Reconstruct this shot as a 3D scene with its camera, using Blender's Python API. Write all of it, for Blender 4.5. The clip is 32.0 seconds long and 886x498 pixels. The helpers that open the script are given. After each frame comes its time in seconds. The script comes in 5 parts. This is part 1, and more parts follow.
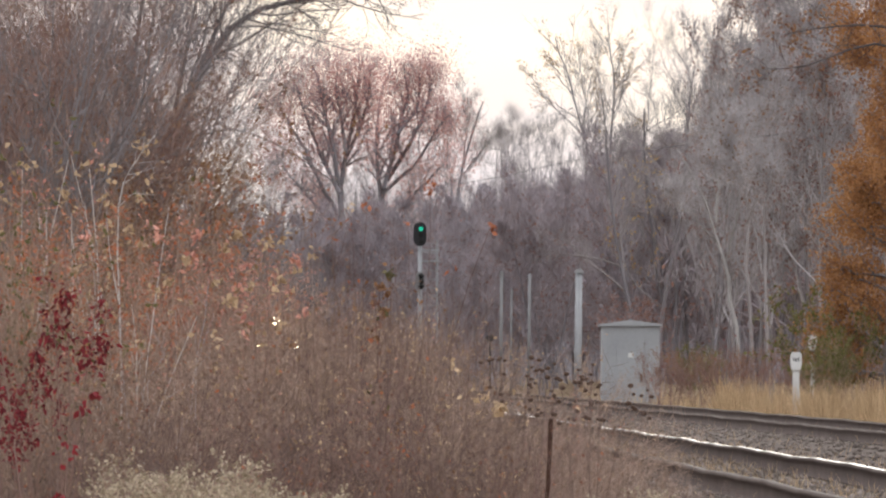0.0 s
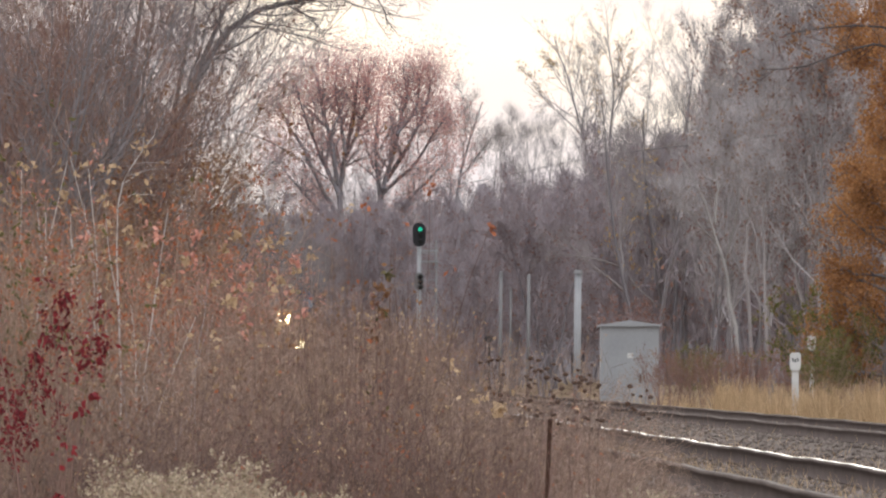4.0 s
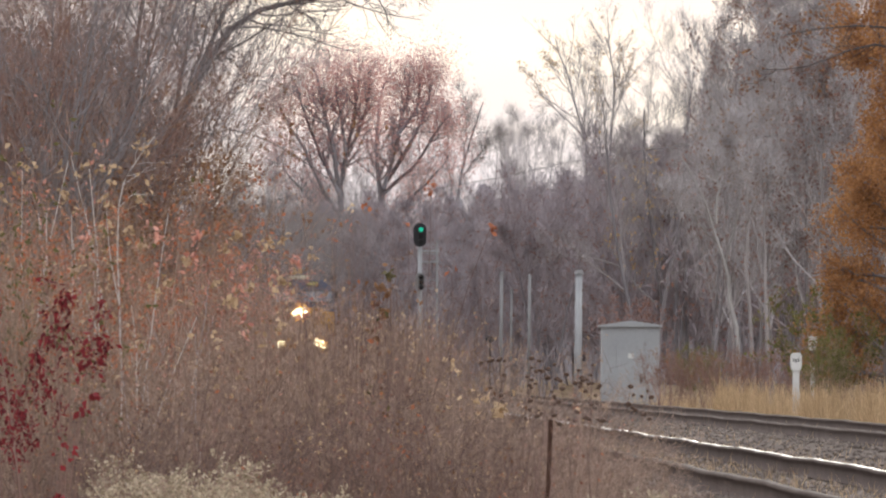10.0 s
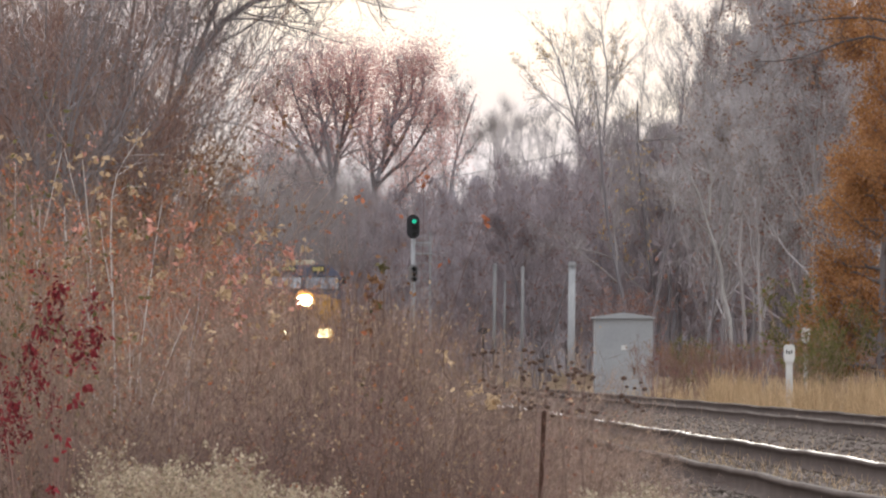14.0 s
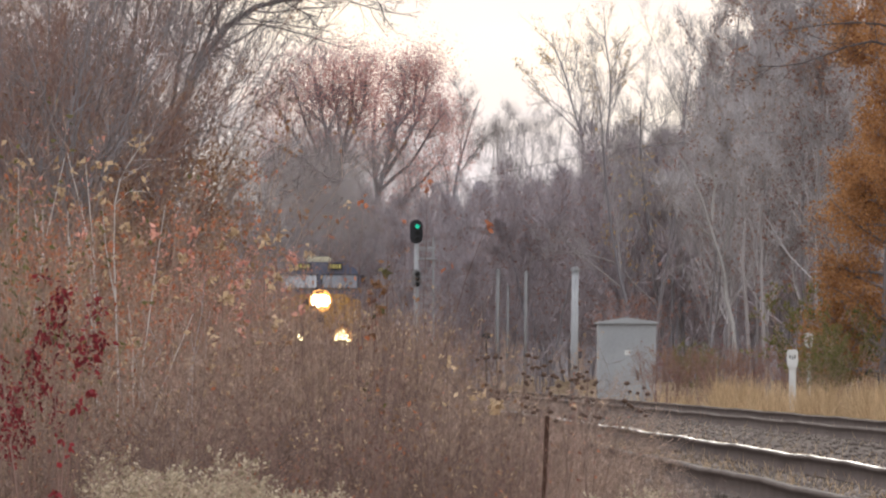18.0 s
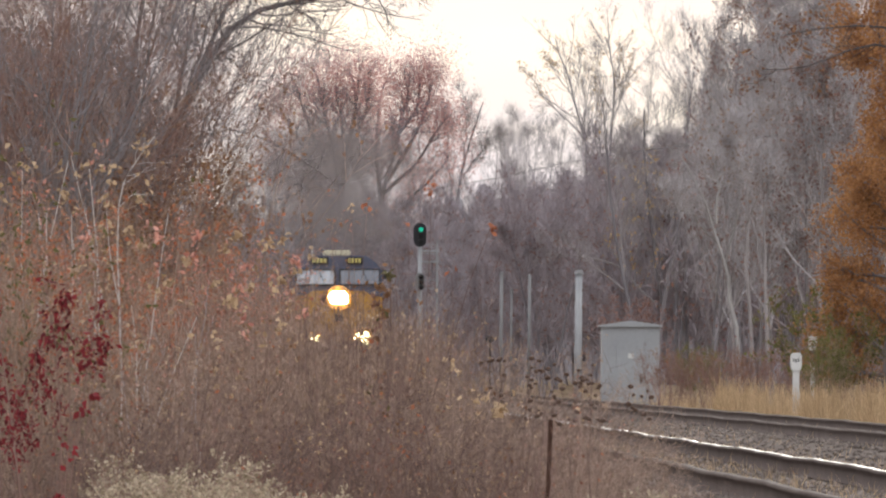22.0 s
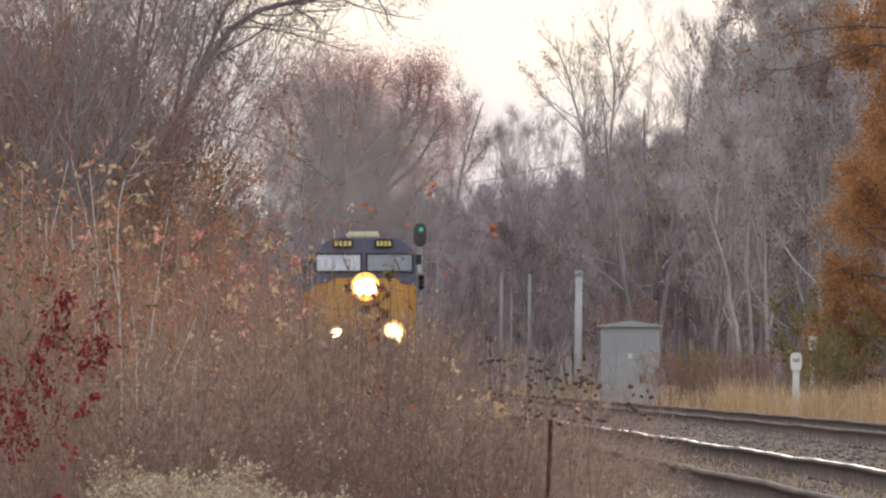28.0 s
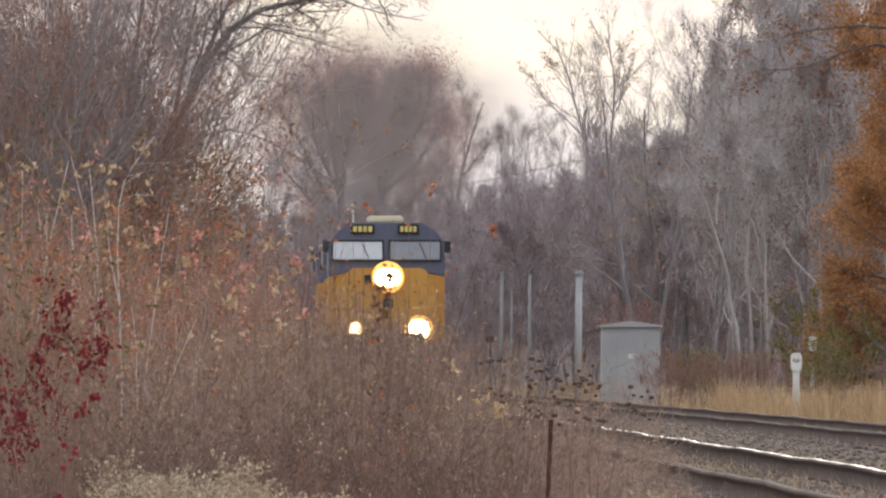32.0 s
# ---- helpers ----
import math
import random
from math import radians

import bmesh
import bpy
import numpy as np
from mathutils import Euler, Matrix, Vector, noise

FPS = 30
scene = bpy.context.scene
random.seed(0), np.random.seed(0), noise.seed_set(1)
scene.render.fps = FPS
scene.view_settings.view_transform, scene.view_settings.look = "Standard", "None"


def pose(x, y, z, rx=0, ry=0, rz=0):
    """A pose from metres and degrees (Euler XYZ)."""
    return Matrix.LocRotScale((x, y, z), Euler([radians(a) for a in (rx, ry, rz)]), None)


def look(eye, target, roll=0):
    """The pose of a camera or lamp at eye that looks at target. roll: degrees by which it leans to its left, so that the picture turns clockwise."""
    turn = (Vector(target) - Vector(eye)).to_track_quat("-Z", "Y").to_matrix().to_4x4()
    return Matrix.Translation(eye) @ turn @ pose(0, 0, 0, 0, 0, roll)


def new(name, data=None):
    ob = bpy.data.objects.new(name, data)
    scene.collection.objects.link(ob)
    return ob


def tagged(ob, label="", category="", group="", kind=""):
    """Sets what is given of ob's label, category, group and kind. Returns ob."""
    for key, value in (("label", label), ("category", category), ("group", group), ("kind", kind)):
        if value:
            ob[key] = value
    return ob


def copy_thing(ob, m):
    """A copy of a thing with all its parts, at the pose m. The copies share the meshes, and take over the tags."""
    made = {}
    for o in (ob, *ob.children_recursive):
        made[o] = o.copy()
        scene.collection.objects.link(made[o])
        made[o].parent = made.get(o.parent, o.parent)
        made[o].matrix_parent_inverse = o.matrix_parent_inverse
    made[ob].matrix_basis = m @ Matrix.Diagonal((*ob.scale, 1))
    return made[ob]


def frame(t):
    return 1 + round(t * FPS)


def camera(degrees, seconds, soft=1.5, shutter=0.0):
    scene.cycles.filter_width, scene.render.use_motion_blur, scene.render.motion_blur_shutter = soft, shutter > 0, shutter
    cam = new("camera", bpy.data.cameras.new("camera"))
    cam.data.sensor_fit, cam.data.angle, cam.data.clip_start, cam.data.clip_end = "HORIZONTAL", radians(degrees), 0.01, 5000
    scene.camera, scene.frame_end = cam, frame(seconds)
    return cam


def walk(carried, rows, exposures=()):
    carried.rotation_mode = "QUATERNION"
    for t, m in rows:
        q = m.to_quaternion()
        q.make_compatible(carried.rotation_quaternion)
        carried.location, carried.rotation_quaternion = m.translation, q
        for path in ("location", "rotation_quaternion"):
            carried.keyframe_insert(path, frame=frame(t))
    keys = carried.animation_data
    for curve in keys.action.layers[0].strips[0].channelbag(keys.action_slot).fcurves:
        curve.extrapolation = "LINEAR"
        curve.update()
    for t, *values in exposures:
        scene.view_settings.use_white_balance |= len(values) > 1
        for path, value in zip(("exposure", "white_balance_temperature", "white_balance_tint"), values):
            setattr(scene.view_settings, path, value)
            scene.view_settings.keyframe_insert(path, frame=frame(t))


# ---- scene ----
cam = camera(5.0, 32.0, soft=2.3)
EYE_Z = 0.87
# one tripod; the head swings by hundredths of a degree (seconds, turn, tilt)
walk(cam, [(t, pose(0, 0, EYE_Z, 90.67 + tilt, 0, turn)) for t, turn, tilt in (
    (0, -0.0008, -0.0041), (0.5, 0.0008, -0.0057), (1, -0.0024, -0.0016), (1.5, -0.0024, -0.0008), (2, -0.0008, -0.0008),
    (2.5, -0.0016, 0.0000), (3, -0.0016, -0.0009), (3.5, -0.0032, -0.0016), (5.5, -0.0074, 0.0000), (6, -0.0041, -0.0051),
    (6.5, -0.0041, -0.0057), (7, -0.0024, 0.0032), (7.5, -0.0033, 0.0032), (8, -0.0033, 0.0065), (8.5, 0.0000, 0.0000),
    (9, 0.0000, 0.0000), (9.5, -0.0008, -0.0016), (10, -0.0008, 0.0000), (10.5, 0.0000, 0.0000), (11, -0.0008, -0.0049),
    (11.5, -0.0131, -0.0050), (12, -0.0057, -0.0050), (12.5, -0.0196, -0.0277), (13, -0.0229, -0.0317), (13.5, -0.0358, -0.0400),
    (14, -0.0392, -0.0464), (14.5, -0.0530, -0.0497), (16.5, -0.0774, -0.0456), (17, -0.0685, -0.0391), (17.5, -0.0400, -0.0229),
    (18, -0.0212, -0.0179), (18.5, -0.0188, -0.0098), (19, -0.0139, -0.0081), (19.5, -0.0089, -0.0081), (20, -0.0066, -0.0016),
    (20.5, -0.0057, -0.0024), (21, -0.0016, 0.0024), (21.5, -0.0008, 0.0032), (22, -0.0008, 0.0000), (22.5, 0.0000, 0.0000),
    (23, 0.0008, 0.0000), (23.5, 0.0000, 0.0024), (24, 0.0016, 0.0024), (24.5, 0.0000, -0.0008), (25, 0.0000, 0.0016),
    (25.5, 0.0000, 0.0032), (27.5, 0.0000, 0.0057), (28, -0.0008, 0.0000), (28.5, 0.0000, -0.0017), (29, 0.0000, 0.0000),
    (29.5, 0.0000, 0.0008), (30, 0.0008, 0.0024), (30.5, 0.0008, 0.0040), (31, 0.0000, 0.0057), (31.5, -0.0024, 0.0024),
    (32, 0.0000, 0.0016),
)], [(0.0, 0.08), (12.0, 0.08), (24.0, 0.04), (32.0, 0.0)])

# ---- light: bright overcast sky, the veiled sun ahead of the camera ----
SUN_EL, SUN_AZ = radians(24), radians(6)
world = bpy.data.worlds.new("world")
scene.world = world
world.use_nodes = True
wn, wl = world.node_tree.nodes, world.node_tree.links
wn.clear()
sky = wn.new("ShaderNodeTexSky")
sky.sky_type, sky.sun_disc = "NISHITA", False
sky.sun_elevation, sky.sun_rotation = SUN_EL, SUN_AZ
sky.air_density, sky.dust_density = 1.5, 4.0
coord = wn.new("ShaderNodeTexCoord")
stretch = wn.new("ShaderNodeMapping")
stretch.inputs["Scale"].default_value = (9, 9, 26)
cloud = wn.new("ShaderNodeTexNoise")
cloud.inputs["Scale"].default_value, cloud.inputs["Detail"].default_value = 3.0, 5
deck = wn.new("ShaderNodeValToRGB")
deck.color_ramp.elements[0].position, deck.color_ramp.elements[1].position = 0.42, 0.66
deck.color_ramp.elements[0].color = (7.25, 7.4, 8.4, 1)
deck.color_ramp.elements[1].color = (10.0, 9.7, 9.0, 1)
veil = wn.new("ShaderNodeMixRGB")
veil.inputs[0].default_value = 0.86
bg, wout = wn.new("ShaderNodeBackground"), wn.new("ShaderNodeOutputWorld")
wl.new(coord.outputs["Generated"], stretch.inputs["Vector"])
wl.new(stretch.outputs["Vector"], cloud.inputs["Vector"])
wl.new(cloud.outputs["Fac"], deck.inputs["Fac"])
wl.new(sky.outputs["Color"], veil.inputs[1])
wl.new(deck.outputs["Color"], veil.inputs[2])
height = wn.new("ShaderNodeSeparateXYZ")
gain = wn.new("ShaderNodeMapRange")
gain.inputs["From Min"].default_value, gain.inputs["From Max"].default_value = 0.03, 0.8
gain.inputs["To Min"].default_value, gain.inputs["To Max"].default_value = 0.113, 0.255
wl.new(coord.outputs["Generated"], height.inputs[0])
wl.new(height.outputs["Z"], gain.inputs["Value"])
wl.new(gain.outputs[0], bg.inputs["Strength"])
wl.new(veil.outputs["Color"], bg.inputs["Color"])
wl.new(bg.outputs["Background"], wout.inputs["Surface"])
sun = new("sun", bpy.data.lights.new("sun", "SUN"))
sun.data.energy, sun.data.angle, sun.data.color = 1.5, radians(14), (1.0, 0.93, 0.82)
sun.matrix_world = look((60 * math.sin(SUN_AZ), 60, 60 * math.tan(SUN_EL)), (0, 0, 0))
scene.view_settings.exposure = 0.0


# ---- materials ----
def material(name, dark, light, rough=0.85, scale=6.0, metal=0.0, bump=0.15, spread=0.5, thin=0.0, coarse=0.4, spec=0.3):
    """Grain at two scales between two colours; spread: how far single pieces differ; thin: light let through, for leaves."""
    m = bpy.data.materials.new(name)
    m.use_nodes = True
    n, l = m.node_tree.nodes, m.node_tree.links
    b = n["Principled BSDF"]
    tex = n.new("ShaderNodeTexCoord")
    fine, broad = n.new("ShaderNodeTexNoise"), n.new("ShaderNodeTexNoise")
    fine.inputs["Scale"].default_value, fine.inputs["Detail"].default_value = scale * 6, 4
    broad.inputs["Scale"].default_value, broad.inputs["Detail"].default_value = scale * coarse, 3
    geo = n.new("ShaderNodeNewGeometry")
    l.new(tex.outputs["Object"], fine.inputs["Vector"])
    l.new(tex.outputs["Object"], broad.inputs["Vector"])
    a = n.new("ShaderNodeMath")
    a.operation = "MULTIPLY_ADD"
    l.new(fine.outputs["Fac"], a.inputs[0])
    a.inputs[1].default_value = 0.45
    c = n.new("ShaderNodeMath")
    c.operation = "MULTIPLY_ADD"
    l.new(broad.outputs["Fac"], c.inputs[0])
    c.inputs[1].default_value = 1.1
    c.inputs[2].default_value = -0.28 - spread * 0.5
    l.new(c.outputs[0], a.inputs[2])
    e = n.new("ShaderNodeMath")
    e.operation = "MULTIPLY_ADD"
    l.new(geo.outputs["Random Per Island"], e.inputs[0])
    e.inputs[1].default_value = spread
    l.new(a.outputs[0], e.inputs[2])
    ramp = n.new("ShaderNodeValToRGB")
    ramp.color_ramp.elements[0].position, ramp.color_ramp.elements[1].position = 0.0, 1.0
    ramp.color_ramp.elements[0].color = (*dark, 1)
    ramp.color_ramp.elements[1].color = (*light, 1)
    e.use_clamp = True
    l.new(e.outputs[0], ramp.inputs["Fac"])
    l.new(ramp.outputs["Color"], b.inputs["Base Color"])
    b.inputs["Roughness"].default_value, b.inputs["Metallic"].default_value = rough, metal
    b.inputs["Specular IOR Level"].default_value = spec
    if bump:
        bp = n.new("ShaderNodeBump")
        bp.inputs["Strength"].default_value, bp.inputs["Distance"].default_value = bump, 0.02
        l.new(fine.outputs["Fac"], bp.inputs["Height"])
        l.new(bp.outputs["Normal"], b.inputs["Normal"])
    if thin:
        tr, mix = n.new("ShaderNodeBsdfTranslucent"), n.new("ShaderNodeMixShader")
        l.new(ramp.outputs["Color"], tr.inputs["Color"])
        mix.inputs[0].default_value = thin
        l.new(b.outputs[0], mix.inputs[1])
        l.new(tr.outputs[0], mix.inputs[2])
        l.new(mix.outputs[0], n["Material Output"].inputs["Surface"])
    return m


def glowing(name, colour, strength):
    m = bpy.data.materials.new(name)
    m.use_nodes = True
    b = m.node_tree.nodes["Principled BSDF"]
    b.inputs["Base Color"].default_value = (*colour, 1)
    b.inputs["Emission Color"].default_value = (*colour, 1)
    b.inputs["Emission Strength"].default_value = strength
    return m


def smoke_material(name, colour, most):
    """Thin smoke: each puff is densest on its axis and fades to nothing at its rim."""
    m = bpy.data.materials.new(name)
    m.use_nodes = True
    n, l = m.node_tree.nodes, m.node_tree.links
    n.remove(n["Principled BSDF"])
    tex, flat = n.new("ShaderNodeTexCoord"), n.new("ShaderNodeVectorMath")
    flat.operation = "MULTIPLY"
    flat.inputs[1].default_value = (1, 0, 1)
    size = n.new("ShaderNodeVectorMath")
    size.operation = "LENGTH"
    l.new(tex.outputs["Object"], flat.inputs[0])
    l.new(flat.outputs[0], size.inputs[0])
    fade = n.new("ShaderNodeMapRange")
    fade.interpolation_type = "SMOOTHSTEP"
    fade.inputs["From Min"].default_value, fade.inputs["From Max"].default_value = 0.05, 0.98
    fade.inputs["To Min"].default_value, fade.inputs["To Max"].default_value = 1, 0
    l.new(size.outputs["Value"], fade.inputs["Value"])
    curl = n.new("ShaderNodeTexNoise")
    curl.inputs["Scale"].default_value, curl.inputs["Detail"].default_value = 2.4, 4
    l.new(tex.outputs["Object"], curl.inputs["Vector"])
    thick = n.new("ShaderNodeMapRange")
    thick.inputs["From Min"].default_value, thick.inputs["From Max"].default_value = 0.3, 0.7
    thick.inputs["To Min"].default_value, thick.inputs["To Max"].default_value = most * 0.35, most
    l.new(curl.outputs["Fac"], thick.inputs["Value"])
    both = n.new("ShaderNodeMath")
    both.operation = "MULTIPLY"
    l.new(fade.outputs[0], both.inputs[0])
    l.new(thick.outputs[0], both.inputs[1])
    dif, tra, clear = n.new("ShaderNodeBsdfDiffuse"), n.new("ShaderNodeBsdfTranslucent"), n.new("ShaderNodeBsdfTransparent")
    dif.inputs["Color"].default_value = (*colour, 1)
    tra.inputs["Color"].default_value = (*colour, 1)
    body, mix = n.new("ShaderNodeMixShader"), n.new("ShaderNodeMixShader")
    l.new(dif.outputs[0], body.inputs[1])
    l.new(tra.outputs[0], body.inputs[2])
    l.new(both.outputs[0], mix.inputs[0])
    l.new(clear.outputs[0], mix.inputs[1])
    l.new(body.outputs[0], mix.inputs[2])
    l.new(mix.outputs[0], n["Material Output"].inputs["Surface"])
    return m


M = {
    "ground": material("dry_soil", (0.10, 0.075, 0.05), (0.24, 0.18, 0.12), scale=0.8, bump=0.4, spread=0, spec=0.0),
    "ballast": material("ballast_bed", (0.05, 0.041, 0.037), (0.20, 0.172, 0.152), scale=5, coarse=0.04, bump=0.6, spread=0, spec=0.0),
    "stone": material("crushed_stone", (0.075, 0.061, 0.054), (0.255, 0.215, 0.19), scale=8, coarse=0.03, bump=0.3, spread=0.5, spec=0.0),
    "rail": material("rusty_rail", (0.075, 0.06, 0.055), (0.15, 0.118, 0.106), rough=0.95, metal=0.0, scale=3, spread=0, spec=0.05),
    "rail_head": material("polished_rail_head", (0.07, 0.07, 0.075), (0.30, 0.30, 0.31), rough=0.5, metal=1.0, scale=0.6, bump=0, spread=0),
    "tie": material("creosoted_wood", (0.035, 0.028, 0.024), (0.14, 0.11, 0.09), scale=4, bump=0.5, spread=0.5),
    "galvanised": material("weathered_galvanised_steel", (0.24, 0.25, 0.26), (0.39, 0.40, 0.41), rough=0.6, metal=0.1, scale=1.5, bump=0.05, spread=0.1),
    "white_paint": material("weathered_white_paint", (0.40, 0.40, 0.39), (0.70, 0.70, 0.68), rough=0.6, scale=4, bump=0.1, spread=0.2),
    "black": material("flat_black_paint", (0.012, 0.012, 0.014), (0.03, 0.03, 0.035), rough=0.6, scale=3, bump=0.05, spread=0.1),
    "pole_wood": material("weathered_pole_wood", (0.10, 0.10, 0.102), (0.25, 0.245, 0.243), scale=3, bump=0.3, spread=0.3),
    "rust": material("rusted_iron", (0.035, 0.018, 0.012), (0.11, 0.055, 0.035), rough=0.9, scale=14, bump=0.5, spread=0.1),
    "dull_head": material("dull_rail_head", (0.06, 0.05, 0.047), (0.13, 0.11, 0.10), rough=0.9, scale=3, bump=0, spread=0, spec=0.1),
    "wire": material("weathered_cable", (0.06, 0.055, 0.058), (0.14, 0.13, 0.13), scale=4, bump=0, spread=0.1),
    "blue": material("dark_blue_enamel", (0.052, 0.062, 0.105), (0.09, 0.105, 0.165), rough=0.45, scale=1.5, bump=0.02, spread=0.05, spec=0.5),
    "yellow": material("golden_yellow_enamel", (0.34, 0.17, 0.032), (0.48, 0.255, 0.05), rough=0.5, scale=1.5, bump=0.02, spread=0.05, spec=0.4),
    "grime": material("sooty_underframe", (0.015, 0.014, 0.014), (0.06, 0.052, 0.048), scale=3, bump=0.2, spread=0.2),
    "tan_metal": material("dusty_beige_paint", (0.42, 0.38, 0.27), (0.62, 0.57, 0.42), rough=0.6, scale=2, bump=0.03, spread=0.1),
    "board": material("pale_number_board", (0.40, 0.36, 0.10), (0.62, 0.56, 0.22), rough=0.5, scale=6, bump=0, spread=0.1),
    # one glass in two tones: sky reflection painted in, and left out
    "glass": material("windscreen_glass", (0.32, 0.34, 0.37), (0.44, 0.46, 0.5), rough=0.08, metal=0.6, scale=1, bump=0, spread=0, spec=1.0),
    "glass_dim": material("shaded_windscreen_glass", (0.15, 0.16, 0.19), (0.25, 0.265, 0.3), rough=0.12, metal=0.5, scale=1, bump=0, spread=0, spec=0.6),
    "red_brown_bark": material("reddish_twig_bark", (0.115, 0.068, 0.056), (0.29, 0.18, 0.148), scale=1.5, spread=0.7),
    "brush_bark": material("dry_brown_stems", (0.125, 0.082, 0.062), (0.435, 0.306, 0.23), scale=2, spread=1.0),
    "dark_bark": material("dark_grey_bark", (0.11, 0.10, 0.104), (0.24, 0.215, 0.215), scale=1.2, spread=0.4),
    "grey_bark": material("grey_bark", (0.15, 0.135, 0.135), (0.36, 0.325, 0.32), scale=0.8, spread=0.6),
    "pale_bark": material("pale_aspen_bark", (0.15, 0.142, 0.14), (0.42, 0.40, 0.385), scale=1.0, spread=0.5),
    "maple_leaf": material("dull_red_maple_leaves", (0.40, 0.205, 0.19), (0.74, 0.46, 0.42), scale=0.5, bump=0, spread=0.8, thin=0.65),
    "oak_leaf": material("russet_oak_leaves", (0.19, 0.082, 0.036), (0.47, 0.25, 0.105), scale=0.5, bump=0, spread=0.8, thin=0.45),
    "gold_leaf": material("ochre_leaves", (0.34, 0.20, 0.06), (0.62, 0.44, 0.20), scale=0.6, bump=0, spread=0.8, thin=0.4),
    "orange_leaf": material("rusty_orange_leaves", (0.21, 0.058, 0.027), (0.50, 0.20, 0.11), scale=0.8, bump=0, spread=0.8, thin=0.4),
    "brown_leaf": material("withered_brown_leaves", (0.12, 0.055, 0.03), (0.34, 0.19, 0.10), scale=0.8, bump=0, spread=0.8, thin=0.3),
    "crimson_leaf": material("crimson_sumac_leaves", (0.07, 0.010, 0.014), (0.28, 0.037, 0.045), scale=1.0, bump=0, spread=0.9, thin=0.28),
    "tan_leaf": material("bleached_tan_leaves", (0.26, 0.17, 0.095), (0.62, 0.46, 0.30), scale=1.0, bump=0, spread=0.8, thin=0.35),
    "green_leaf": material("olive_green_leaves", (0.07, 0.075, 0.022), (0.20, 0.19, 0.06), scale=0.8, bump=0, spread=0.8, thin=0.4),
    "pink_leaf": material("faded_pink_tan_leaves", (0.32, 0.115, 0.09), (0.68, 0.36, 0.285), scale=0.8, bump=0, spread=0.8, thin=0.35),
    # olive leaves, darkened to stand in for shaded gaps in the thicket
    "olive_leaf": material("dull_olive_leaves", (0.055, 0.05, 0.02), (0.17, 0.145, 0.06), scale=0.8, bump=0, spread=0.8, thin=0.35),
    "tan_bark": material("pale_tan_stems", (0.22, 0.148, 0.113), (0.48, 0.35, 0.275), scale=2, spread=0.7),
    "dark_twig": material("dark_brown_twigs", (0.075, 0.046, 0.038), (0.22, 0.148, 0.122), scale=2, spread=0.7),
    "rust_leaf": material("dull_rust_leaves", (0.14, 0.075, 0.06), (0.36, 0.20, 0.15), scale=0.6, bump=0, spread=0.8, thin=0.3),
    "pale_stem": material("pale_grey_stems", (0.34, 0.31, 0.29), (0.66, 0.62, 0.58), scale=3, spread=0.6),
    "seed_head": material("dark_seed_heads", (0.03, 0.016, 0.012), (0.11, 0.065, 0.045), scale=10, bump=0.3, spread=0.6),
    "fluff": material("pale_goldenrod_fluff", (0.17, 0.135, 0.09), (0.54, 0.455, 0.34), scale=5, bump=0, spread=0.9, thin=0.3),
    "straw": material("straw_grass", (0.36, 0.25, 0.135), (0.72, 0.53, 0.33), scale=0.8, bump=0, spread=0.9, thin=0.3),
    # greys raised for the haze over the aspens
    "pale_twig": material("pale_grey_twigs", (0.19, 0.175, 0.18), (0.48, 0.45, 0.452), scale=1.0, spread=0.9),
    "black_bark": material("very_dark_bark", (0.03, 0.026, 0.026), (0.11, 0.092, 0.09), scale=1.2, spread=0.4),
    # trunks and twigs of the far trees, with bluish haze put into their colour
    "wood_trunk": material("haze_toned_wood_trunks", (0.125, 0.117, 0.128), (0.23, 0.213, 0.225), scale=1.0, spread=0.4),
    "wood_twig": material("haze_toned_wood_twigs", (0.195, 0.170, 0.184), (0.36, 0.309, 0.325), scale=1.0, spread=0.5),
    # grey paint darkened so that mast and ladder look faint, as through haze
    "mast_paint": material("haze_dimmed_grey_paint", (0.18, 0.185, 0.195), (0.36, 0.365, 0.37), rough=0.6, scale=4, bump=0.1, spread=0.2),
    # far wood lightened and blued in base colour to imitate aerial haze
    "far_wood": material("haze_toned_far_wood", (0.18, 0.171, 0.188), (0.32, 0.30, 0.322), scale=0.25, bump=0, spread=0.5),
    "head_glow": glowing("lit_headlight", (1.0, 0.84, 0.5), 40),
    "ditch_glow": glowing("lit_ditch_light", (1.0, 0.8, 0.42), 30),
    # emission that imitates the orange fringe of glare round the lamps
    "glare_glow": glowing("golden_lamp_glare", (1.0, 0.46, 0.10), 1.1),
    "green_glow": glowing("green_signal_lens", (0.02, 0.8, 0.5), 0.5),
    "lens_dark": material("unlit_lens", (0.02, 0.02, 0.02), (0.04, 0.04, 0.04), rough=0.2, bump=0, spread=0),
    "smoke": smoke_material("diesel_smoke", (0.17, 0.15, 0.15), 0.85),
}


# ---- building helpers ----
def mesh_of(name, verts, faces, mats, smooth=False, picks=None):
    me = bpy.data.meshes.new(name)
    verts, faces = np.asarray(verts, np.float32), np.asarray(faces, np.int32)
    k = faces.shape[1]
    me.vertices.add(len(verts))
    me.vertices.foreach_set("co", verts.ravel())
    me.loops.add(faces.size)
    me.loops.foreach_set("vertex_index", faces.ravel())
    me.polygons.add(len(faces))
    me.polygons.foreach_set("loop_start", np.arange(0, faces.size, k, dtype=np.int32))
    me.polygons.foreach_set("loop_total", np.full(len(faces), k, np.int32))
    if smooth:
        me.polygons.foreach_set("use_smooth", np.ones(len(faces), bool))
    me.update()
    me.validate()
    for x in mats if isinstance(mats, (list, tuple)) else [mats]:
        me.materials.append(x)
    if picks is not None:
        me.polygons.foreach_set("material_index", np.asarray(picks, np.int32))
    return me


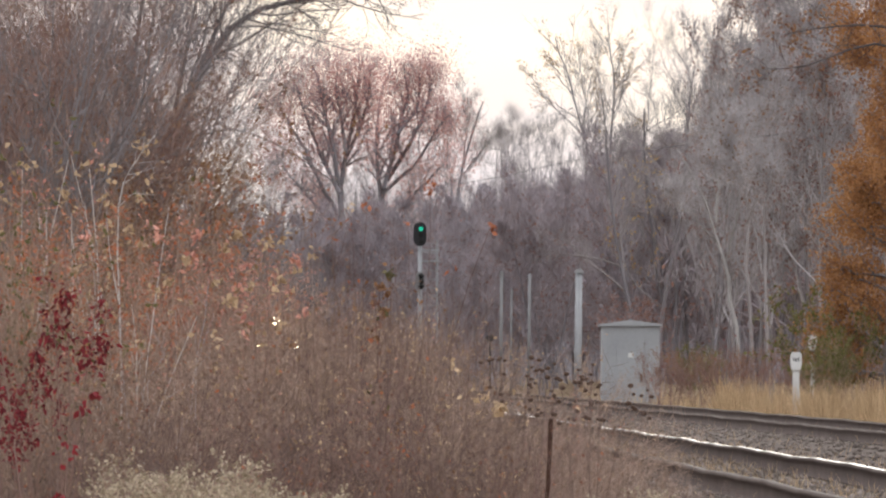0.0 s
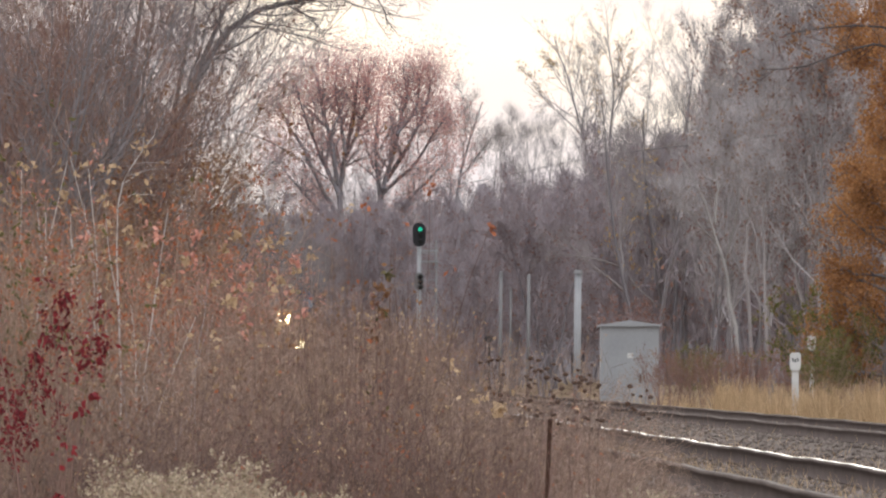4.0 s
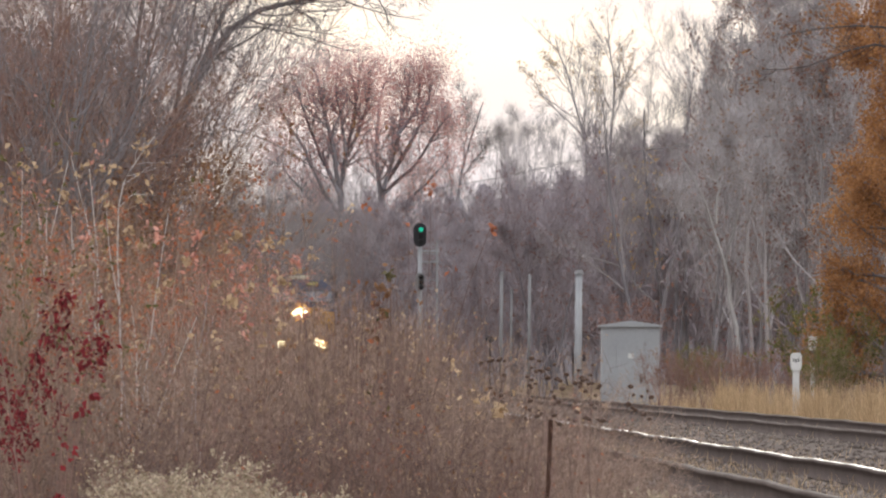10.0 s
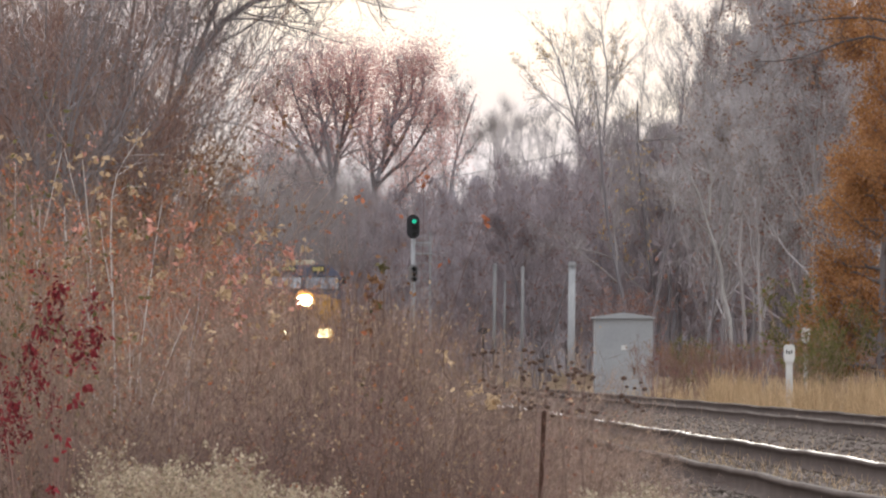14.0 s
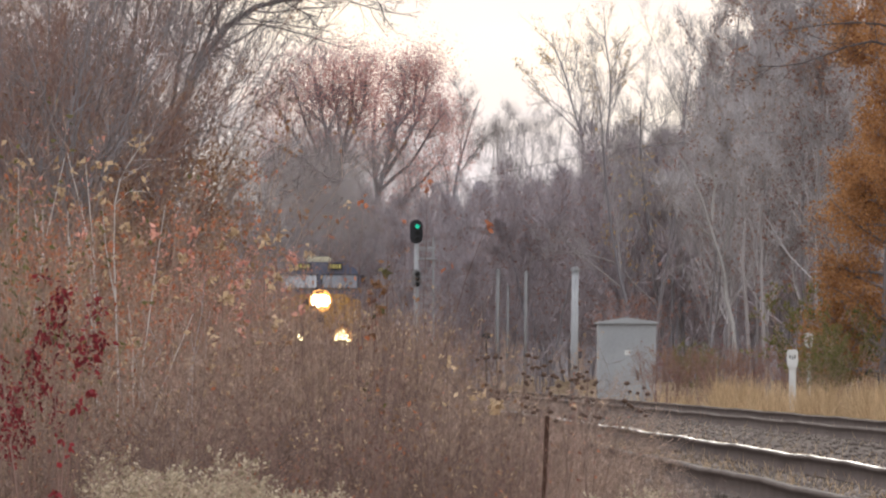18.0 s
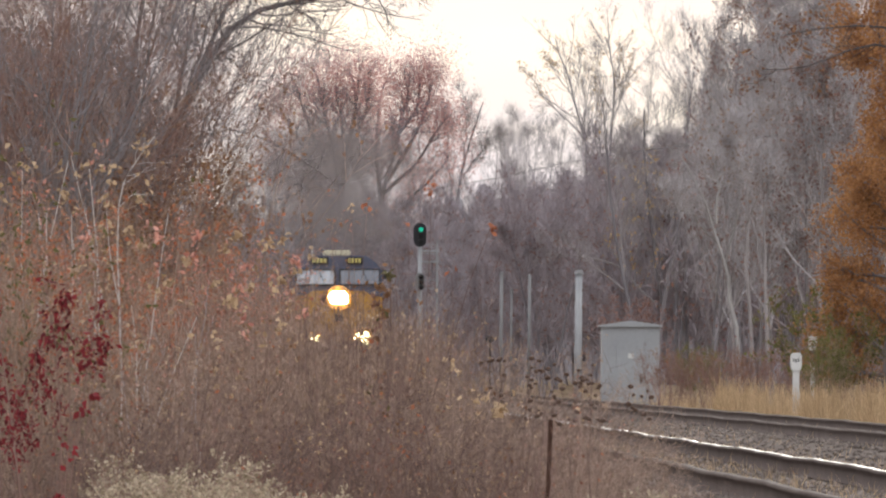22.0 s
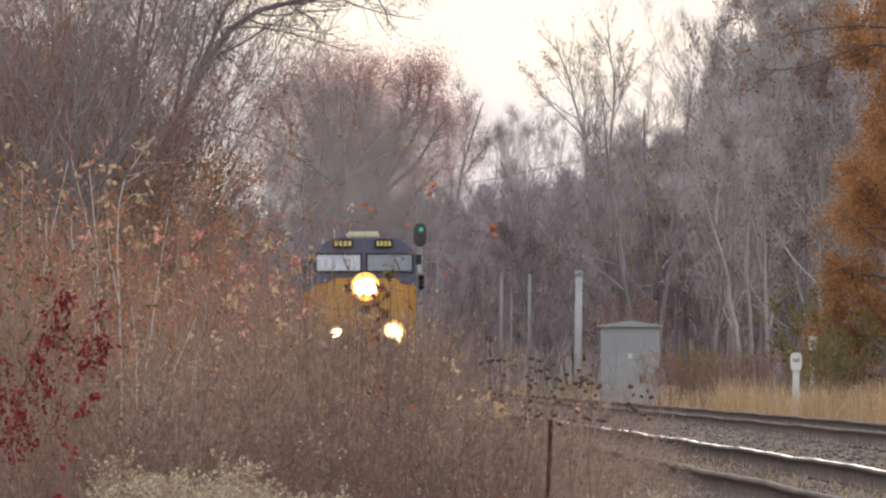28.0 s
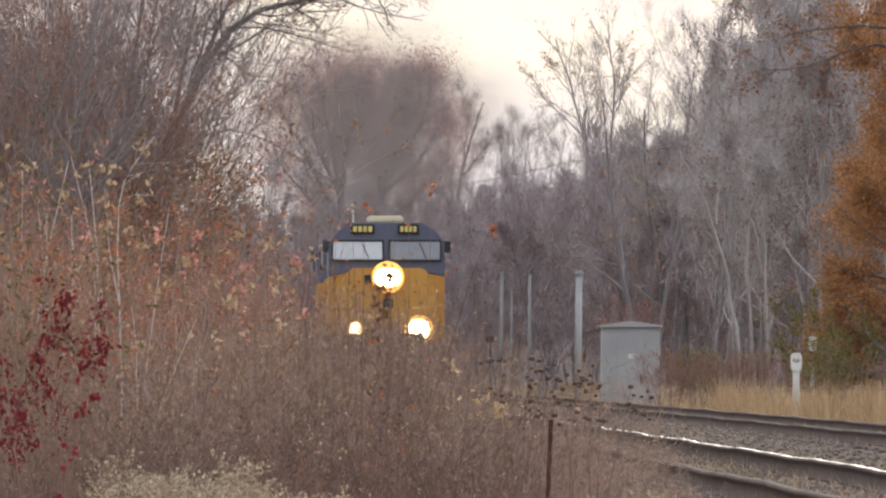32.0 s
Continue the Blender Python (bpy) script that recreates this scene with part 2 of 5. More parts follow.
def part(name, bm, mat, parent=None, label="", at=None, smooth=False):
    me = bpy.data.meshes.new(name)
    bmesh.ops.recalc_face_normals(bm, faces=bm.faces)
    bm.to_mesh(me)
    bm.free()
    me.materials.append(mat)
    if smooth:
        for p in me.polygons:
            p.use_smooth = True
    ob = new(name, me)
    ob.parent = parent
    if at is not None:
        ob.matrix_basis = at
    if label:
        ob["label"] = label
    return ob


def empty(name, m=None, **tags):
    ob = new(name)
    ob.matrix_basis = m or Matrix()
    return tagged(ob, **tags)


def add_box(bm, x0, x1, y0, y1, z0, z1, bevel=0.0):
    made = bmesh.ops.create_cube(bm, size=1.0, matrix=Matrix.Translation(((x0 + x1) / 2, (y0 + y1) / 2, (z0 + z1) / 2)) @ Matrix.Diagonal((x1 - x0, y1 - y0, z1 - z0, 1)))
    if bevel:
        edges = list({e for v in made["verts"] for e in v.link_edges})
        bmesh.ops.bevel(bm, geom=edges, offset=bevel, segments=2, affect="EDGES")
    return bm


def box(x0, x1, y0, y1, z0, z1, bevel=0.0):
    return add_box(bmesh.new(), x0, x1, y0, y1, z0, z1, bevel)


def add_rod(bm, a, b, r, r2=None, n=10):
    a, b = Vector(a), Vector(b)
    turn = (b - a).to_track_quat("Z", "Y").to_matrix().to_4x4()
    bmesh.ops.create_cone(bm, cap_ends=True, segments=n, radius1=r, radius2=r if r2 is None else r2, depth=(b - a).length, matrix=Matrix.Translation((a + b) / 2) @ turn)
    return bm


def rod(a, b, r, r2=None, n=10):
    return add_rod(bmesh.new(), a, b, r, r2, n)


def prism(outline, y0, y1, bevel=0.0):
    """A closed outline in x, z, drawn out from y0 to y1."""
    bm = bmesh.new()
    front = [bm.verts.new((x, y0, z)) for x, z in outline]
    back = [bm.verts.new((x, y1, z)) for x, z in outline]
    bm.faces.new(front)
    bm.faces.new(back[::-1])
    for i in range(len(outline)):
        j = (i + 1) % len(outline)
        bm.faces.new((front[j], front[i], back[i], back[j]))
    if bevel:
        bmesh.ops.bevel(bm, geom=list(bm.edges), offset=bevel, segments=2, affect="EDGES")
    return bm


# ---- growing helpers: whole levels of branches at once ----
def unit(v):
    return v / np.maximum(np.linalg.norm(v, axis=-1, keepdims=True), 1e-9)


def run(rng, start, way, length, n, wander, lift, lean=(0, 0, 0)):
    m = len(start)
    pts = np.empty((m, n, 3))
    pts[:, 0] = start
    way = unit(way)
    for i in range(1, n):
        way = way + rng.normal(0, wander, (m, 3))
        way[:, 2] += lift
        way = unit(way + np.asarray(lean))
        pts[:, i] = pts[:, i - 1] + way * (length / (n - 1))[:, None]
    return pts


def stems(rng, count, foot, height, spread, radius, n=6, wander=0.08, lift=0.03, lean=(0, 0, 0)):
    a = rng.uniform(0, 2 * np.pi, count)
    r = foot * np.sqrt(rng.uniform(0, 1, count))
    start = np.stack([r * np.cos(a), r * np.sin(a), np.full(count, -0.05)], 1)
    way = np.stack([np.cos(a) * spread * rng.uniform(0.2, 1, count), np.sin(a) * spread * rng.uniform(0.2, 1, count), np.ones(count)], 1)
    P = run(rng, start, way, rng.uniform(height[0], height[1], count), n, wander, lift, lean)
    R = radius * rng.uniform(0.7, 1.2, count)[:, None] * np.linspace(1, 0.3, n)[None]
    return P, R


def sprout(rng, P, R, k, start, ratio, angle, n=4, wander=0.12, lift=0.05, thin=0.6, lean=(0, 0, 0), floor=0.0012):
    m, np_, _ = P.shape
    idx = np.repeat(np.arange(m), k)
    f = rng.uniform(start, 0.98, m * k)
    t = f * (np_ - 1)
    i = np.floor(t).astype(int)
    w = (t - i)[:, None]
    pos = P[idx, i] * (1 - w) + P[idx, i + 1] * w
    tan = unit(P[idx, i + 1] - P[idx, i])
    rad = R[idx, i] * (1 - w[:, 0]) + R[idx, i + 1] * w[:, 0]
    total = np.linalg.norm(np.diff(P, axis=1), axis=2).sum(1)[idx]
    v = rng.normal(0, 1, (m * k, 3))
    v = unit(v - (v * tan).sum(1, keepdims=True) * tan)
    a = np.radians(rng.uniform(angle[0], angle[1], m * k))[:, None]
    length = total * rng.uniform(ratio[0], ratio[1], m * k) * (1.15 - 0.6 * f)
    Q = run(rng, pos, np.cos(a) * tan + np.sin(a) * v, length, n, wander, lift, lean)
    S = np.maximum(rad * thin, floor)[:, None] * np.linspace(1, 0.35, n)[None]
    return Q, np.maximum(S, floor * 0.5)


def tubes(levels, sides=3):
    """Tapered tubes round many lines at once; levels: pairs of points and radii."""
    allv, allf, base = [], [], 0
    for P, R in levels:
        m, n, _ = P.shape
        tan = unit(np.gradient(P, axis=1))
        ref = np.where(np.abs(tan[..., 2:3]) > 0.9, np.array([1.0, 0, 0]), np.array([0, 0, 1.0]))
        u = unit(np.cross(tan, ref))
        v = np.cross(tan, u)
        a = np.arange(sides) * 2 * np.pi / sides
        ring = P[:, :, None] + R[:, :, None, None] * (np.cos(a)[:, None] * u[:, :, None] + np.sin(a)[:, None] * v[:, :, None])
        allv.append(ring.reshape(-1, 3))
        g = np.arange(m * n * sides).reshape(m, n, sides)
        h = np.roll(g, -1, axis=2)
        q = np.stack([g[:, :-1], h[:, :-1], h[:, 1:], g[:, 1:]], -1).reshape(-1, 4)
        allf.append(q + base)
        base += m * n * sides
    return np.concatenate(allv), np.concatenate(allf)


def leaves(rng, at, size, aspect=0.55, droop=0.3, curl=False):
    """Folded, pointed leaves of four corners, hung from the points given."""
    m = len(at)
    way = rng.normal(0, 1, (m, 3))
    way[:, 2] -= droop * 2
    way = unit(way)
    side = unit(np.cross(way, rng.normal(0, 1, (m, 3))))
    up = np.cross(way, side)
    L = rng.uniform(size[0], size[1], m)[:, None]
    mid = at + way * L * 0.45 + up * L * 0.12
    if curl:
        roll = rng.uniform(-0.5, 0.5, (m, 1)) * L
        V = np.stack([at, mid + side * L * aspect / 2 + up * roll * 0.5, at + way * L * 0.5 - up * L * 0.12, mid - side * L * aspect / 2 + up * L * 0.1, at + way * L * 0.92 - up * roll], 1).reshape(-1, 3)
        g = np.arange(m)[:, None] * 5
        return V, np.concatenate([g + np.array([[0, 1, 2, 3]]), g + np.array([[2, 1, 4, 3]])])
    V = np.stack([at, mid + side * L * aspect / 2, at + way * L - up * L * 0.1, mid - side * L * aspect / 2], 1).reshape(-1, 3)
    return V, np.arange(m * 4).reshape(m, 4)


def twiglets(rng, at, size, width, up=0.8):
    """Countless last twigs: slim four-cornered slivers."""
    m = len(at)
    way = rng.normal(0, 0.7, (m, 3))
    way[:, 2] += up
    way = unit(way)
    side = unit(np.cross(way, rng.normal(0, 1, (m, 3))))
    L = rng.uniform(size[0], size[1], m)[:, None]
    mid = at + way * L * 0.4
    V = np.stack([at, mid + side * width, at + way * L, mid - side * width], 1).reshape(-1, 3)
    return V, np.arange(m * 4).reshape(m, 4)


def joined(*pairs):
    base, V, F = 0, [], []
    for v, f in pairs:
        V.append(v)
        F.append(f + base)
        base += len(v)
    return np.concatenate(V), np.concatenate(F)


def tips(rng, level, count, spread=0.05, low=0.3):
    """Random points along the lines of one level, or of several in a list."""
    if isinstance(level, list):
        return np.concatenate([tips(rng, x, count // len(level), spread, low) for x in level])
    P, _ = level
    i = rng.integers(0, len(P), count)
    f = rng.uniform(low, 1, count) * (P.shape[1] - 1.001)
    j = np.floor(f).astype(int)
    w = (f - j)[:, None]
    return P[i, j] * (1 - w) + P[i, j + 1] * w + rng.normal(0, spread, (count, 3))


def plant(name, pieces, **tags):
    """A plant: an empty at its foot with its pieces (name, vertices, faces, material)."""
    top = empty(name, **tags)
    for piece, (V, F), mat in pieces:
        ob = new(piece, mesh_of(piece, V, F, mat, smooth=piece in ("trunk", "limb")))
        ob.parent = top
        if piece == "plume":
            ob["kind"] = "stuff"
    return top


def scatter(makers, poses):
    """Sets the kinds in turn on the poses (x, y, z, turn, size, lean)."""
    for i, (x, y, z, turn, size, lean) in enumerate(poses):
        src = makers[i % len(makers)]
        m = Matrix.Translation((x, y, z)) @ Euler((0, radians(lean), 0)).to_matrix().to_4x4() @ Euler((0, 0, radians(turn))).to_matrix().to_4x4()
        if i < len(makers):
            src.matrix_basis = m @ Matrix.Scale(size, 4)
        else:
            ob = copy_thing(src, m)
            ob.scale = (size, size, size)


# ---- plan: the line of the railway ----
GAP = 4.8          # from the near track's middle to the far track's


def line_x(y):
    """Middle of the near track at the distance y; it bends away to the left beyond the trees."""
    return 4.953 - 0.02183 * y - 7.5e-6 * y * y - 0.0006 * max(0.0, y - 535.0) ** 2


def heading(y):
    return math.degrees(math.atan((line_x(y - 1) - line_x(y + 1)) / 2))


PROFILE = [(-4.2, -0.95), (-2.7, -0.62), (-1.7, -0.24), (-1.3, -0.19), (1.3, -0.19), (1.9, -0.26), (2.5, -0.36), (2.9, -0.26), (3.5, -0.19), (6.1, -0.19), (6.6, -0.26), (7.6, -0.6), (9.0, -0.95)]


def bed_z(off):
    return np.interp(off, [p[0] for p in PROFILE], [p[1] for p in PROFILE])


# ---- ground and track bed ----
def make_ground():
    xs = np.concatenate([[-3000, -900, -300, -120, -60, -35], np.linspace(-24, 34, 59), [50, 80, 150, 400, 1000, 3000]])
    ys = np.concatenate([[-3000, -600, -150, -40, -10], np.arange(0, 720, 6.0), [760, 900, 1200, 2000, 4500]])
    X, Y = np.meshgrid(xs, ys)
    Z = -0.72 + 0.07 * np.sin(X * 0.9 + Y * 0.13) + 0.06 * np.sin(X * 0.37 - Y * 0.21 + 1.3)
    rise = np.clip((X - np.vectorize(line_x)(np.clip(Y, 0, 800)) - 8.5) / 5, 0, 1) * np.clip((Y - 140) / 60, 0, 1)
    Z = Z + 0.75 * rise
    n, m = len(ys), len(xs)
    g = np.arange(n * m).reshape(n, m)
    F = np.stack([g[:-1, :-1], g[:-1, 1:], g[1:, 1:], g[1:, :-1]], -1).reshape(-1, 4)
    ob = new("ground", mesh_of("ground", np.stack([X, Y, Z], -1).reshape(-1, 3), F, M["ground"], True))
    tagged(ob, "dry brown soil and leaf litter beside the railway", "ground", kind="structure")


def sweep(profile, ys, closed=True, slack=0.0):
    V, F = [], []
    k = len(profile)
    for y in ys:
        a = radians(heading(y))
        for o, z in profile:
            V.append((line_x(y) + o * math.cos(a) + slack * 0.5 * math.sin(y * 0.31 + 1), y + o * math.sin(a), z + slack * (math.sin(y * 0.42) + 0.6 * math.sin(y * 0.97 + 2) + 0.35 * math.sin(y * 2.3))))
    for i in range(len(ys) - 1):
        for j in range(k if closed else k - 1):
            j2 = (j + 1) % k
            F.append((i * k + j, i * k + j2, (i + 1) * k + j2, (i + 1) * k + j))
    return V, F


def make_bed():
    V, F = sweep(PROFILE, np.arange(-20, 700, 4.0), False)
    ob = new("ballast_bed", mesh_of("ballast_bed", V, F, M["ballast"], False))
    tagged(ob, "grey-brown crushed stone bed under two railway tracks", "ballast", kind="structure")
    rng = np.random.default_rng(5)
    n = 22000
    y = 55 + 190 * rng.uniform(0, 1, n) ** 1.5
    off = rng.uniform(-3.2, 8.0, n)
    base = np.stack([np.vectorize(line_x)(y) + off, y, bed_z(off) + 0.012], 1)
    s = rng.uniform(0.018, 0.042, n)[:, None, None]
    octa = np.array([[1, 0, 0], [0, 1, 0], [-1, 0, 0], [0, -1, 0], [0, 0, 0.8], [0, 0, -0.8]])
    V = base[:, None] + s * (octa[None] + rng.normal(0, 0.22, (n, 6, 3)))
    tri = np.array([[0, 1, 4], [1, 2, 4], [2, 3, 4], [3, 0, 4], [1, 0, 5], [2, 1, 5], [3, 2, 5], [0, 3, 5]])
    F = (np.arange(n)[:, None, None] * 6 + tri[None]).reshape(-1, 3)
    ob = new("ballast_stones", mesh_of("ballast_stones", V.reshape(-1, 3), F, M["stone"]))
    tagged(ob, "loose crushed stones of grey and pinkish ballast", "ballast", kind="stuff")


RAIL = [(-0.075, -0.18), (0.075, -0.18), (0.075, -0.165), (0.014, -0.15), (0.014, -0.045), (0.037, -0.035), (0.037, -0.004), (-0.037, -0.004), (-0.037, -0.035), (-0.014, -0.045), (-0.014, -0.15), (-0.075, -0.165)]


def make_track(middle, label, shine):
    track = empty("railway_track", label=label, category="railway track", group="tracks of the double line")
    ys = np.concatenate([np.arange(-15, 60, 3.0), np.arange(60, 210, 0.75), np.arange(210, 300, 3.0), np.arange(300, 690, 8.0)])
    for side in (-0.7545, 0.7545):
        V, F = sweep([(middle + side + o, z) for o, z in RAIL], ys, True, 0.006)
        rail = new("rail", mesh_of("rail", V, F, M["rail"]))
        rail.parent = track
        V, F = sweep([(middle + side + o, z) for o, z in ((-0.033, -0.0045), (0.033, -0.0045), (0.027, 0.0), (-0.027, 0.0))], ys, True, 0.006)
        # glint set by material: only the right head may be bright, the left stays dull
        top = new("rail_head", mesh_of("rail_head", V, F, M[shine if side > 0 else "dull_head"]))
        top.parent = rail
        top["label"] = "worn running surface"
    bm = bmesh.new()
    add_box(bm, -1.3, 1.3, -0.11, 0.11, -0.35, -0.178, 0.012)
    me = bpy.data.meshes.new("tie")
    bm.to_mesh(me)
    bm.free()
    me.materials.append(M["tie"])
    for i in range(150):
        y = 62 + i * 0.56
        ob = new("tie", me)
        ob.parent = track
        ob.matrix_basis = pose(line_x(y) + middle + 0.03 * math.sin(i * 5.1), y, 0.004 * math.sin(i * 3.3), 0, 0, heading(y) + 0.8 * math.sin(i * 2.7))
    V0 = np.array([(x, y, z) for x in (-1.3, 1.3) for y in (-0.11, 0.11) for z in (-0.35, -0.178)])
    Q = np.array([[0, 1, 3, 2], [4, 6, 7, 5], [0, 4, 5, 1], [2, 3, 7, 6], [0, 2, 6, 4], [1, 5, 7, 3]])
    V, F = [], []
    for i, y in enumerate(np.concatenate([np.arange(-14, 61.6, 0.56), np.arange(62 + 150 * 0.56, 560, 0.56)])):
        V.append(V0 + np.array([line_x(y) + middle, y, 0]))
        F.append(Q + 8 * i)
    ob = new("tie", mesh_of("tie", np.concatenate(V), np.concatenate(F), M["tie"]))
    ob.parent = track
    ob["kind"] = "stuff"


# ---- the locomotives ----
def text_bars(parent, mat, x0, x1, z0, z1, y, count):
    step = (x1 - x0) / count
    for i in range(count):
        part("digit_bar", box(x0 + i * step + step * 0.14, x0 + (i + 1) * step - step * 0.14, y - 0.012, y, z0, z1, 0.004), mat, parent)


def make_locomotive(lit, label):
    top = empty("diesel_locomotive", label=label, category="locomotive", group="locomotives of the train")
    nose = part("nose", prism([(-1.34, 1.5), (1.34, 1.5), (1.34, 3.0), (0.95, 3.52), (-0.95, 3.52), (-1.34, 3.0)], 0.0, 1.7, 0.05), M["yellow"], top, "golden yellow short hood")
    part("nose_door", box(-0.33, 0.33, -0.02, 0.03, 1.6, 2.85, 0.02), M["yellow"], nose)
    part("door_window", box(-0.14, 0.14, -0.03, -0.01, 2.45, 2.72, 0.015), M["lens_dark"], nose, "small dark window")
    part("anticlimber", box(-0.95, 0.95, -0.7, -0.55, 1.5, 1.78, 0.03), M["grime"], top)
    part("nose_window", box(-0.62, -0.4, -0.02, 0.02, 3.12, 3.34, 0.015), M["lens_dark"], nose, "small dark window")
    part("cab_front", prism([(-1.55, 1.5), (1.55, 1.5), (1.55, 3.3), (0, 3.66), (-1.55, 3.3)], 1.7, 4.3, 0.02), M["yellow"], top, "golden yellow lower cab")
    upper = part("cab", prism([(-1.55, 3.302), (0, 3.662), (1.55, 3.302), (1.55, 4.22), (1.35, 4.48), (0.98, 4.74), (-0.98, 4.74), (-1.35, 4.48), (-1.55, 4.22)], 1.68, 4.3, 0.03), M["blue"], top, "dark blue upper cab")
    # left pane coloured paler for its sky reflection, right pane darker without it
    for x0, x1, tilt in ((-1.42, -0.12, 7), (0.10, 1.42, 5)):
        w = part("windscreen", box(x0, x1, -0.012, 0.012, -0.24, 0.24, 0.01), M["glass"] if x0 < 0 else M["glass_dim"], top, "windscreen with the sky's reflection put into its pale colour" if x0 < 0 else "windscreen coloured darker, as without the sky's reflection", pose(0, 1.66, 4.0, -tilt, 0, 0))
        part("window_frame", add_box(add_box(add_box(add_box(bmesh.new(), x0 - 0.04, x1 + 0.04, -0.03, 0.02, 0.24, 0.29), x0 - 0.04, x1 + 0.04, -0.03, 0.02, -0.29, -0.24), x0 - 0.05, x0, -0.03, 0.02, -0.24, 0.24), x1, x1 + 0.05, -0.03, 0.02, -0.24, 0.24), M["black"], w)
        mid = (x0 + x1) / 2
        part("wiper", rod((mid + 0.3, -0.05, -0.22), (mid + 0.12, -0.05, 0.2), 0.012, n=6), M["black"], w)
    for x0, x1 in ((-0.96, -0.32), (0.30, 0.86)):
        b = part("number_board", box(x0, x1, 1.6, 1.7, 4.44, 4.70, 0.02), M["black"], top, "black box with pale figures")
        text_bars(b, M["board"], x0 + 0.05, x1 - 0.05, 4.50, 4.65, 1.6, 4)
    part("air_conditioner", box(-0.5, 0.46, 2.0, 3.2, 4.74, 4.94, 0.05), M["tan_metal"], top, "dusty beige roof unit")
    part("antenna", rod((-0.88, 2.4, 4.7), (-0.88, 2.4, 5.0), 0.02, n=6), M["white_paint"], top)
    for s in (-1, 1):
        part("mirror", box(s * 1.62 - 0.09, s * 1.62 + 0.09, 1.75, 1.8, 3.95, 4.25, 0.01), M["black"], top)
        part("sunshade", prism([(s * 1.56, 4.22), (s * 1.78, 4.12), (s * 1.78, 4.15), (s * 1.56, 4.26)], 2.2, 3.9), M["tan_metal"], top)
    # headlight pair on the short hood; lenses oversized to imitate their glare
    head = part("headlight", box(-0.36, 0.36, -0.07, 0.02, 3.06, 3.48, 0.05), M["black"], top, "twin sealed-beam headlight, lit")
    # added glowing disc, wider than the housing, for the glare round the lenses
    part("glare_disc", rod((0, -0.072, 3.27), (0, -0.09, 3.27), 0.43, 0.40, 28), M["glare_glow"] if lit else M["lens_dark"], head)
    for s in (-1, 1):
        part("lens", rod((s * 0.11, -0.092, 3.27), (s * 0.11, -0.125, 3.27), 0.23, 0.21, 20), M["head_glow"] if lit else M["lens_dark"], head)
    # right lens drawn larger to look brighter; glowing discs behind stand for glare
    for x, mat, r in ((-0.84, "ditch_glow", 0.17), (0.82, "ditch_glow", 0.28)):
        d = part("ditch_light", box(x - 0.22, x + 0.22, 0.0, 0.14, 1.66, 2.10, 0.03), M["black"], top, "ditch light on a bracket")
        part("glare_disc", rod((x, -0.002, 1.88), (x, -0.02, 1.88), r * 1.4, r * 1.32, 24), M["glare_glow"] if lit else M["lens_dark"], d)
        part("lens", rod((x, -0.022, 1.88), (x, -0.045, 1.88), r, r * 0.9, 20), M[mat] if lit else M["lens_dark"], d)
        part("bracket", box(x - 0.05, x + 0.05, 0.0, 0.1, 1.5, 1.68), M["grime"], d)
    part("platform", box(-1.52, 1.52, -0.75, 21.2, 1.36, 1.5, 0.02), M["blue"], top)
    part("pilot", prism([(-1.5, 0.75), (-1.35, 0.16), (1.35, 0.16), (1.5, 0.75), (1.5, 1.36), (-1.5, 1.36)], -0.72, -0.55, 0.02), M["grime"], top, "dark snow plough pilot")
    part("coupler", add_box(box(-0.14, 0.14, -1.35, -0.6, 0.75, 1.05, 0.04), -0.2, 0.2, -1.5, -1.25, 0.72, 1.08, 0.05), M["grime"], top)
    for s in (-1, 1):
        for z in (0.5, 0.85, 1.18):
            part("step", box(s * 1.48 - 0.16, s * 1.48 + 0.16, -0.72, -0.35, z, z + 0.03), M["grime"], top)
        rail = bmesh.new()
        add_rod(rail, (s * 1.45, -0.68, 1.5), (s * 1.45, -0.68, 2.5), 0.02, n=6)
        add_rod(rail, (s * 1.45, -0.68, 2.5), (s * 0.5, -0.68, 2.45), 0.02, n=6)
        add_rod(rail, (s * 0.5, -0.68, 2.45), (s * 0.5, -0.68, 1.5), 0.02, n=6)
        part("handrail", rail, M["yellow"], top)
        for k in range(7):
            y = 5.2 + k * 2.4
            part("handrail", add_rod(rod((s * 1.47, y, 1.5), (s * 1.47, y, 2.5), 0.02, n=6), (s * 1.47, y, 2.5), (s * 1.47, y + 2.4 if k < 6 else y, 2.5 if k < 6 else 2.4), 0.02, n=6), M["yellow"], top)
    part("long_hood", prism([(-0.95, 1.5), (0.95, 1.5), (0.95, 4.2), (0.6, 4.55), (-0.6, 4.55), (-0.95, 4.2)], 4.3, 20.6, 0.03), M["blue"], top, "dark blue engine hood")
    part("radiator", prism([(-1.0, 3.3), (1.0, 3.3), (1.5, 3.8), (1.5, 4.5), (-1.5, 4.5), (-1.5, 3.8)], 15.5, 20.0, 0.03), M["blue"], top, "flared radiator wings")
    part("exhaust_stack", box(-0.35, 0.35, 9.0, 9.9, 4.55, 4.78, 0.03), M["grime"], top)
    part("fuel_tank", prism([(-1.35, 0.45), (1.35, 0.45), (1.5, 0.8), (1.5, 1.35), (-1.5, 1.35), (-1.5, 0.8)], 7.6, 13.4, 0.04), M["grime"], top)
    for y in (3.6, 16.8):
        t = part("bogie_frame", add_box(box(-1.25, -1.05, y - 2.3, y + 2.3, 0.5, 0.95, 0.04), 1.05, 1.25, y - 2.3, y + 2.3, 0.5, 0.95, 0.04), M["grime"], top)
